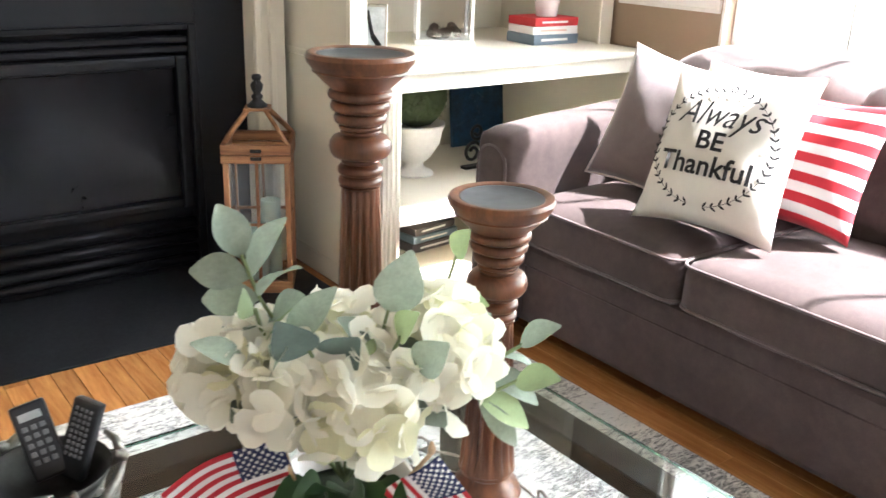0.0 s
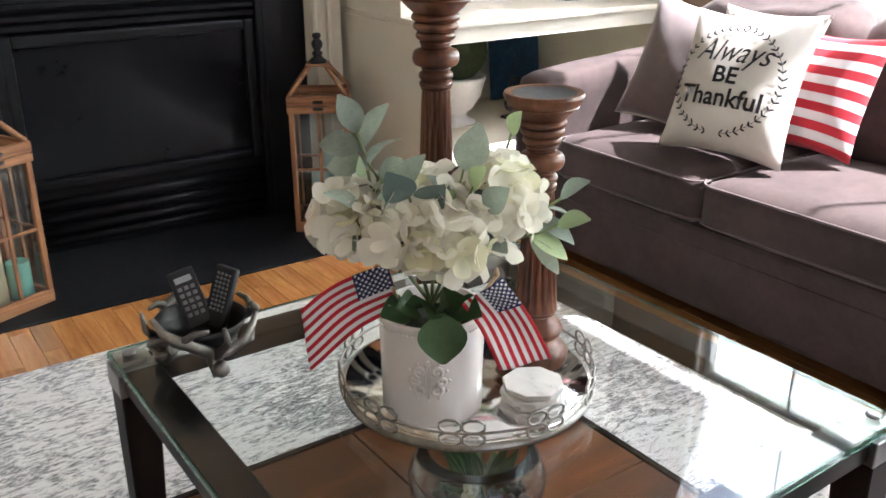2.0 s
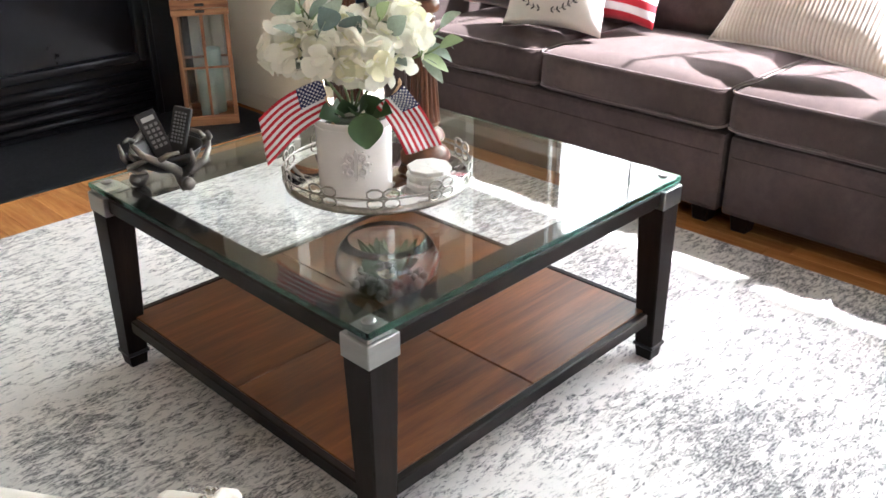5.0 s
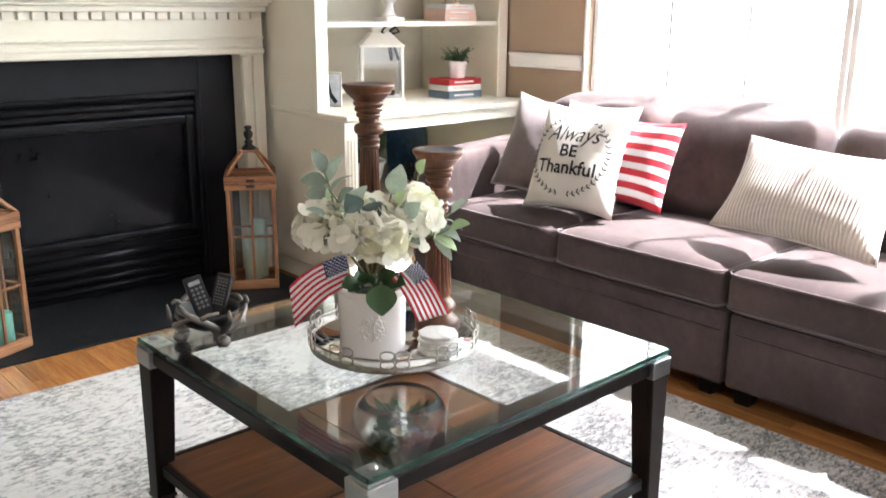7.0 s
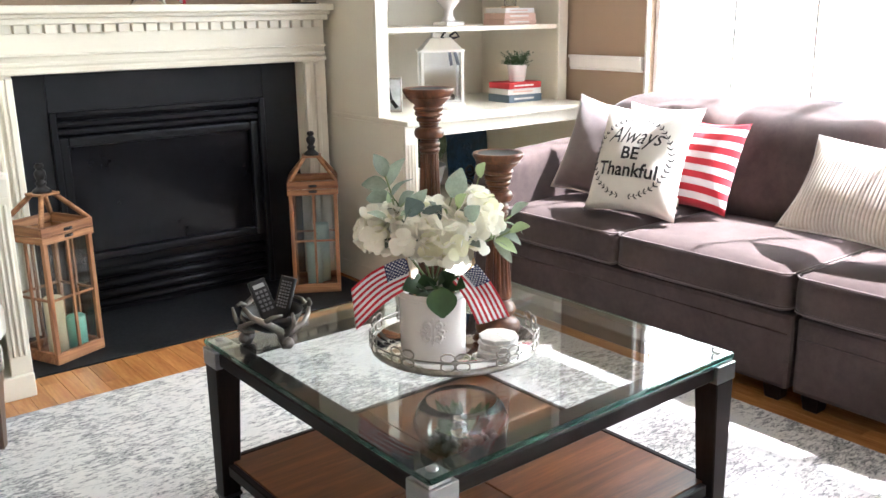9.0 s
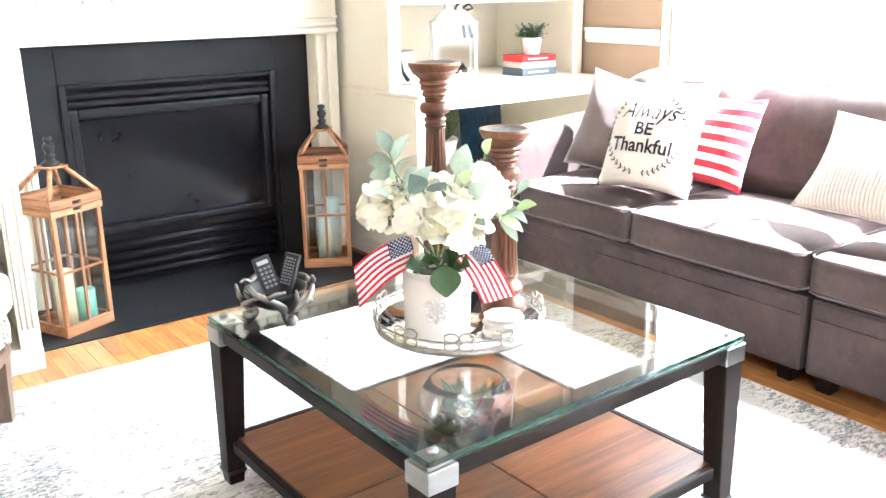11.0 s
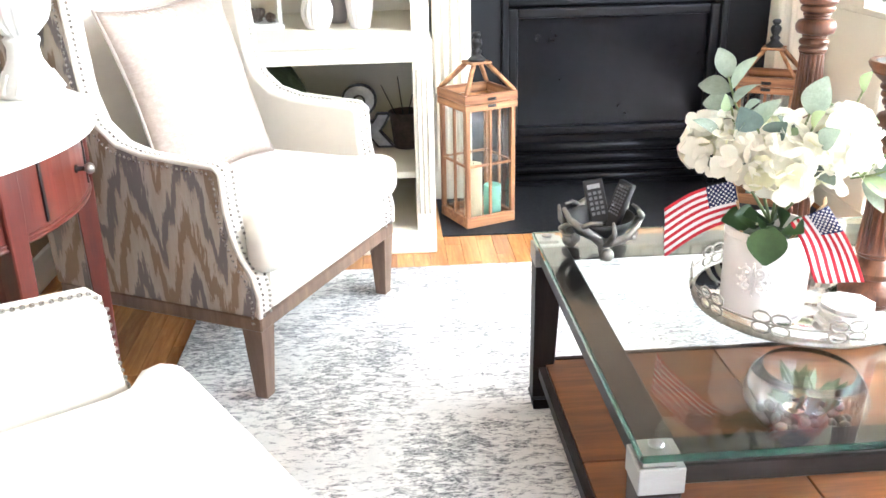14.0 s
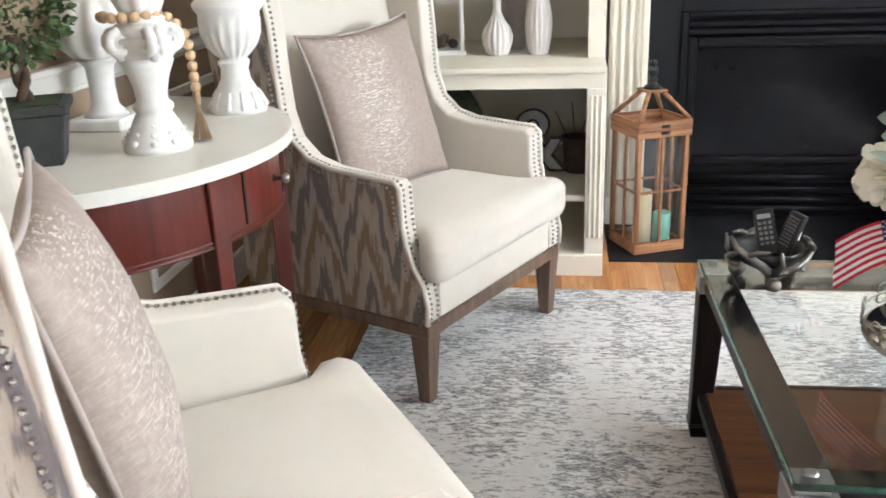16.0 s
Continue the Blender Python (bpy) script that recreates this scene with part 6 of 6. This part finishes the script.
def white_lantern(m, w, h, label):
    ob = tagged(thing("white_lantern", label, "lantern", m), group="white lanterns")
    for sx in (-1, 1):
        for sy in (-1, 1):
            part("post", bx(sx * w - 0.008, sx * w + 0.008, sy * w - 0.008, sy * w + 0.008, 0.02, h, bevel=0.002), M_white, ob)
    part("base", bx(-w - 0.014, w + 0.014, -w - 0.014, w + 0.014, 0.0, 0.02, bevel=0.003), M_white, ob)
    bm = bmesh.new()
    taper(bm, 0, 0, h, h + 0.012, w + 0.014, w + 0.014, 0.002)
    taper(bm, 0, 0, h + 0.012, h + 0.075, w + 0.004, w * 0.5, 0.002)
    taper(bm, 0, 0, h + 0.075, h + 0.10, w * 0.42, w * 0.42, 0.002)
    part("roof", bm, M_white, ob)
    for k in range(4):
        g = part("glass_pane", bx(-w + 0.008, w - 0.008, w - 0.001, w + 0.001, 0.02, h), M_pane, ob)
        g.matrix_basis = pose(0, 0, 0, 0, 0, 90 * k)
        g.visible_shadow = False
    first = None
    for k in range(14):
        mm = Matrix.Translation((rng.uniform(-w * 0.6, w * 0.6), rng.uniform(-w * 0.6, w * 0.6), 0.036 + rng.choice((0, 0.022)))) @ pose(0, 0, 0, rng.uniform(0, 180), rng.uniform(0, 180), 0)
        if first is None:
            bm = bmesh.new()
            for j in range(26):
                a, zz = j * 2.4, -0.016 + 0.034 * j / 26
                rr = 0.017 * math.sin(math.pi * (j + 2) / 30) ** 0.6
                bmesh.ops.create_cone(bm, cap_ends=True, segments=4, radius1=0.006, radius2=0.001, depth=0.012, matrix=Matrix.Translation((rr * math.cos(a), rr * math.sin(a), zz)) @ Euler((0, 1.2, a)).to_matrix().to_4x4())
            first = part("pine_cone", bm, M_bark2, ob, "brown pine cone")
            first.matrix_basis = mm
        else:
            share("pine_cone", first, ob, mm)
    return ob


WL = pose(2.245, 3.02, R2, 0, 0, -32)
white_lantern(WL, 0.108, 0.285, "white metal lantern with pine cones and a grey ribbon bow")
bm = bmesh.new()
for s in (-1, 1):
    tube(bm, [(0, 0, 0), (s * 0.025, -0.01, 0.018), (s * 0.04, -0.012, 0.0), (s * 0.018, -0.006, -0.006), (0, 0, 0)], 0.005, 5)
    tube(bm, [(0, 0, 0), (s * 0.012, -0.02, -0.05), (s * 0.016 + 0.006, -0.03, -0.10)], 0.006, 5)
rb = part("ribbon_bow", bm, fabric("charcoal_ribbon", (0.05, 0.05, 0.055), 0.7))
rb.matrix_basis = pose(2.275, 2.985, R2 + 0.362) @ Matrix.Scale(1.5, 4)
tagged(rb, "charcoal ribbon bow tied on the lantern top", "ribbon")

# leaning framed photo
pf = thing("photo_frame", "small silver-grey leaning frame with abstract dark shapes", "picture frame", pose(1.80, 2.86, R2 + 0.002, -14, 0, -38))
part("frame", bx(-0.055, 0.055, -0.006, 0.006, 0.0, 0.175, bevel=0.003), M_chrome, pf)
part("print", bx(-0.045, 0.045, -0.0075, -0.006, 0.012, 0.163), M_frost, pf)
bm = bmesh.new()
for a, b, r in (((-0.02, 0.15), (0.0, 0.06), 0.010), ((0.0, 0.06), (0.028, 0.02), 0.013)):
    tube(bm, [(a[0], -0.0078, a[1]), (b[0], -0.0078, b[1])], r, 4)
for v in bm.verts:
    v.co.y = -0.008 if v.co.y < -0.0078 else -0.0074
part("dark_shape", bm, M_black, pf)

R3 = 1.292
ob = thing("footed_urn", "white footed compote urn with greenery on the shelf", "urn", pose(2.235, 2.93, R3))
part("plinth", bx(-0.06, 0.06, -0.06, 0.06, 0, 0.022, bevel=0.003), M_porcelain, ob)
bm = bmesh.new()
lathe(bm, [(0, 0.022), (0.042, 0.022), (0.036, 0.035), (0.026, 0.05), (0.024, 0.085), (0.045, 0.11), (0.08, 0.15), (0.098, 0.2), (0.10, 0.235), (0.108, 0.24), (0.10, 0.245), (0.0, 0.235)], 32)
part("bowl", bm, M_porcelain, ob)
bm = bmesh.new()
for k in range(90):
    a = rng.uniform(0, 6.28)
    b = Vector((0.07 * rng.random() * math.cos(a), 0.07 * rng.random() * math.sin(a), 0.24))
    t = b + Vector((0.09 * math.cos(a), 0.09 * math.sin(a), rng.uniform(-0.03, 0.10)))
    leaf_mesh(bm, b, t, 0.022, Vector((0, 0, 1)) + Vector((rng.uniform(-0.4, 0.4),) * 3))
tagged(part("foliage", bm, M_leaf, ob), kind="stuff")
zb = book_stack("book_stack", pose(2.65, 2.90, R3, 0, 0, 3), [(M_bookpink, 0.25, 0.17, 0.03), (M_bookpink, 0.245, 0.165, 0.032), (M_bookwhite, 0.225, 0.16, 0.026)], "stack of three blush and cream books", "books on the shelves")
ob = thing("glass_cloche", "small glass bottle cloche on a wooden disc", "cloche", pose(2.65, 2.90, R3 + zb))
bm = bmesh.new()
lathe(bm, [(0, 0), (0.05, 0), (0.05, 0.01), (0, 0.01)], 24)
part("wood_disc", bm, M_bead, ob)
bm = bmesh.new()
pr = [(0.034, 0.011), (0.034, 0.13), (0.028, 0.16), (0.014, 0.175), (0.013, 0.20)]
lathe(bm, pr + [(r - 0.002, z) for r, z in pr[::-1]], 24)
part("bottle", bm, M_bowlglass, ob).visible_shadow = False
ob = thing("lattice_holder", "white pierced lattice candle holder", "candle holder", pose(1.72, 2.85, R3))
bm = bmesh.new()
for s in (-1, 1):
    for k in range(10):
        a0 = 2 * math.pi * k / 10
        tube(bm, [(0.052 * math.cos(a0 + s * t * 0.5), 0.052 * math.sin(a0 + s * t * 0.5), 0.10 + 0.03 * t) for t in range(6)], 0.005, 5)
part("lattice", bm, M_porcelain, ob)
bm = bmesh.new()
lathe(bm, [(0, 0), (0.045, 0), (0.04, 0.012), (0.015, 0.03), (0.015, 0.07), (0.055, 0.095), (0.055, 0.103), (0, 0.103)], 24)
part("foot", bm, M_porcelain, ob)


def moss_ball(x, y, z, r, footed, label):
    ob = thing("moss_ball", label, "topiary", pose(x, y, z))
    h0 = 0.0
    if footed:
        h0 = 0.215
        bm = bmesh.new()
        lathe(bm, [(0, 0), (0.085, 0), (0.082, 0.012), (0.045, 0.03), (0.04, 0.05), (0.07, 0.075), (0.105, 0.13), (0.118, 0.19), (0.128, 0.21), (0.128, 0.222), (0.11, 0.215), (0, 0.2)], 36)
        part("footed_pot", bm, M_urn, ob, "white footed pot")
    bm = bmesh.new()
    bmesh.ops.create_icosphere(bm, subdivisions=4, radius=r)
    for v in bm.verts:
        v.co *= 1 + 0.05 * noise.noise(v.co * 40) + 0.05 * noise.noise(v.co * 14)
    for k in range(900):
        d = Vector((rng.gauss(0, 1), rng.gauss(0, 1), rng.gauss(0, 1))).normalized()
        b = d * r * 0.98
        t = b + (d + Vector((rng.uniform(-1, 1), rng.uniform(-1, 1), rng.uniform(-1, 1)))).normalized() * 0.016
        s = d.orthogonal().normalized() * 0.0012
        bm.faces.new([bm.verts.new(q) for q in (b - s, b + s, t)])
    bmesh.ops.translate(bm, verts=bm.verts, vec=(0, 0, h0 + r * 0.93))
    tagged(part("moss", bm, M_moss, ob, "shaggy dark green moss"), kind="stuff")


moss_ball(2.12, 3.03, 0.325, 0.135, True, "moss ball in a white footed pot on the lower shelf")
moss_ball(-0.835, 2.93, 0.325, 0.21, False, "dark green moss ball on the lower shelf")

bp = thing("painted_panel", "dark blue painted panel standing in the lower shelf", "painting", pose(2.72, 3.33, 0.325, -6, 0, 0))
part("board", bx(-0.17, 0.15, -0.01, 0.01, 0.0, 0.36, bevel=0.003), M_bluetin, bp)
bm = bmesh.new()
for k in range(24):
    p = (rng.uniform(-0.14, 0.12), -0.0112, rng.uniform(0.05, 0.33))
    tube(bm, [p, (p[0] + rng.uniform(-0.04, 0.04), -0.0112, p[2] + rng.uniform(-0.04, 0.04))], 0.006, 4)
for v in bm.verts:
    v.co.y = -0.0118 if v.co.y < -0.0112 else -0.0102
tagged(part("brush_marks", bm, M_bluetin, bp), kind="stuff")
bkt = thing("scroll_bracket", "black iron scroll bookend", "bookend", pose(2.40, 2.98, 0.325))
bm = bmesh.new()
for cx, cz, r, sg in ((0.0, 0.07, 0.05, 1), (0.02, 0.16, 0.04, -1)):
    tube(bm, [(cx + r * (1 - 0.7 * k / 24) * math.cos(sg * k * 0.38), 0, cz + r * (1 - 0.7 * k / 24) * math.sin(sg * k * 0.38)) for k in range(25)], 0.008, 6)
box(bm, -0.05, 0.07, -0.02, 0.02, 0, 0.012)
part("scroll", bm, M_black, bkt)
book_stack("book_stack", pose(2.03, 2.84, 0.091, 0, 0, 8), [(M_bookdark, 0.26, 0.2, 0.035), (M_bookgrey, 0.24, 0.19, 0.03), (M_bookdark, 0.23, 0.17, 0.03)], "low stack of dark books on the bottom shelf", "books on the shelves")

# left bookcase
L2 = 0.838


def ribbed_vase(x, y, prof, label):
    ob = tagged(thing("ribbed_vase", label, "vase", pose(x, y, L2)), group="ribbed vases")
    bm = bmesh.new()
    lathe(bm, prof, 64, flute=0.12, flutes=16, fz=(0.008, 0.2))
    part("vase_body", bm, M_porcelain, ob, smooth=True)


ribbed_vase(-0.555, 2.845, [(0, 0), (0.04, 0), (0.05, 0.01), (0.064, 0.05), (0.066, 0.075), (0.055, 0.11), (0.03, 0.145), (0.017, 0.17), (0.015, 0.21), (0.020, 0.235), (0.014, 0.235), (0.0, 0.22)], "white ribbed bottle vase")
ribbed_vase(-0.385, 2.835, [(0, 0), (0.038, 0), (0.042, 0.01), (0.052, 0.06), (0.058, 0.12), (0.054, 0.17), (0.04, 0.22), (0.03, 0.25), (0.032, 0.27), (0.024, 0.27), (0.0, 0.25)], "tall white ribbed vase")
ob = thing("grey_vase", "plain grey stoneware vase behind the white ones", "vase", pose(-0.49, 3.03, L2))
bm = bmesh.new()
lathe(bm, [(0, 0), (0.04, 0), (0.045, 0.02), (0.045, 0.22), (0.03, 0.26), (0.032, 0.28), (0, 0.27)], 28)
part("vase_body", bm, surface("grey_stoneware", (0.42, 0.38, 0.36), 0.85, 0.6), ob)
white_lantern(pose(-0.80, 2.94, L2, 0, 0, 8), 0.085, 0.27, "white wooden lantern with pine cones on the counter")

amp = thing("ampersand_sign", "galvanised metal ampersand sign with dark edge", "sign", pose(-0.40, 2.90, 0.327, -4, 0, -4))
cu = bpy.data.curves.new("text", "FONT")
cu.body, cu.size, cu.extrude, cu.offset, cu.align_x = "&", 0.37, 0.012, 0.006, "CENTER"
for nm, mt, grow, dy in (("rim", M_black, 0.012, 0.0), ("face", surface("galvanised", (0.45, 0.45, 0.44), 0.6, 0.45, 0.8, big=14, fine=70), 0.002, -0.006)):
    cu.offset = grow
    tmp = new("text", cu)
    me = bpy.data.meshes.new_from_object(tmp.evaluated_get(bpy.context.evaluated_depsgraph_get()))
    bpy.data.objects.remove(tmp)
    bm = bmesh.new()
    bm.from_mesh(me)
    bpy.data.meshes.remove(me)
    bmesh.ops.rotate(bm, verts=bm.verts, matrix=Matrix.Rotation(radians(90), 3, "X"))
    bmesh.ops.translate(bm, verts=bm.verts, vec=(0, dy, 0.012))
    part(nm, bm, mt, amp)

tin = thing("tin_pot", "rusty tin pot with dark twigs", "pot", pose(-0.215, 2.90, 0.325))
bm = bmesh.new()
lathe(bm, [(0, 0), (0.055, 0), (0.056, 0.004), (0.072, 0.15), (0.076, 0.155), (0.07, 0.155), (0.055, 0.01), (0, 0.01)], 26)
part("tin_body", bm, M_rustbrown, tin)
bm = bmesh.new()
for p in ((-0.10, -0.02, 0.27), (-0.03, 0.0, 0.30), (0.03, 0.02, 0.22)):
    tube(bm, [(0.01, 0, 0.02), (p[0] * 0.5, p[1], 0.16), p], 0.004, 5, r1=0.002)
part("twigs", bm, M_black, tin)


# ---- mantel decor ----
def star(m, r, mats, label, stripes):
    ob = tagged(thing("star_ornament", label, "ornament", m), group="stars on the mantel")
    bm = bmesh.new()
    pts = [(rr * math.sin(math.pi * k / 5), rr * math.cos(math.pi * k / 5)) for k, rr in ((k, r if k % 2 == 0 else r * 0.42) for k in range(10))]
    lo = [bm.verts.new((x, 0.012, z)) for x, z in pts]
    hi = [bm.verts.new((x, -0.006, z)) for x, z in pts]
    cen = bm.verts.new((0, -0.028, 0))
    for k in range(10):
        bm.faces.new((lo[k], lo[(k + 1) % 10], hi[(k + 1) % 10], hi[k]))
        bm.faces.new((hi[k], hi[(k + 1) % 10], cen))
    bm.faces.new(lo)
    if stripes:
        bmesh.ops.subdivide_edges(bm, edges=bm.edges, cuts=8, use_grid_fill=True)
        for f in bm.faces:
            f.material_index = int((f.calc_center_median().x + 1) / 0.016) % 2
    part("star_body", bm, mats, ob)


star(pose(0.70, 3.16, 1.412 + 0.107, -6, 0, -6), 0.132, [M_mercury], "silver metal star on the mantel", False)
star(pose(0.845, 3.22, 1.412 + 0.107, -6, 12, -20), 0.132, [M_red, M_flagwhite], "red and white striped star on the mantel", True)
ob = thing("mercury_holder", "quilted mercury glass candle holder on the mantel", "candle holder", pose(1.50, 3.17, 1.412))
part("foot_plate", bx(-0.055, 0.055, -0.055, 0.055, 0.0, 0.006, bevel=0.002), M_black, ob)
bm = bmesh.new()
taper(bm, 0, 0, 0.006, 0.022, 0.045, 0.045, 0.002)
taper(bm, 0, 0, 0.022, 0.036, 0.033, 0.033, 0.002)
lathe(bm, [(0, 0.036), (0.024, 0.036), (0.02, 0.052), (0.036, 0.066), (0.05, 0.09), (0.052, 0.112), (0.04, 0.135), (0.022, 0.145), (0.03, 0.155), (0.03, 0.165), (0, 0.165)], 40, flute=0.1, flutes=12, fz=(0.06, 0.14))
part("glass_stem", bm, M_mercury, ob)

# ---- oak strips: those in view singly, the rest joined ----
PW, made = 0.066, {}
rest = bmesh.new()
near = 0
cols = int((X1 - X0) / PW) + 1
for c in range(cols):
    x = X0 + c * PW
    y = Y0 - rng.uniform(0, 0.6)
    while y < Y1:
        ln = rng.choice((0.45, 0.6, 0.75, 0.9))
        y1 = min(y + ln, Y1)
        y0 = max(y, Y0)
        y += ln
        if y1 - y0 < 0.05:
            continue
        if -1.6 < y0 and y1 < 2.27 and -0.90 < x < 1.72:
            continue
        seen = (y1 > 2.27 and y0 < 2.64) or (x > 1.72 and x < 2.05 and y1 > -0.2) or (x < -0.90 and y0 > 0.9)
        if seen and near < 300:
            key = round(ln, 2)
            if y1 - y0 < ln - 1e-6:
                key = (round(y1 - y0, 4))
            if key not in made:
                made[key] = part("plank", bx(0.0006, PW - 0.0006, 0.0006, y1 - y0 - 0.0006, -0.012, 0.0, bevel=0.0009), M_oak, room_floor)
                made[key].matrix_basis = Matrix.Translation((x, y0, 0))
            else:
                share("plank", made[key], room_floor, Matrix.Translation((x, y0, 0)))
            near += 1
        else:
            box(rest, x + 0.0006, x + PW - 0.0006, y0 + 0.0006, y1 - 0.0006, -0.012, 0.0)
tagged(part("planks_beyond", rest, M_oak_rest, room_floor), kind="stuff")
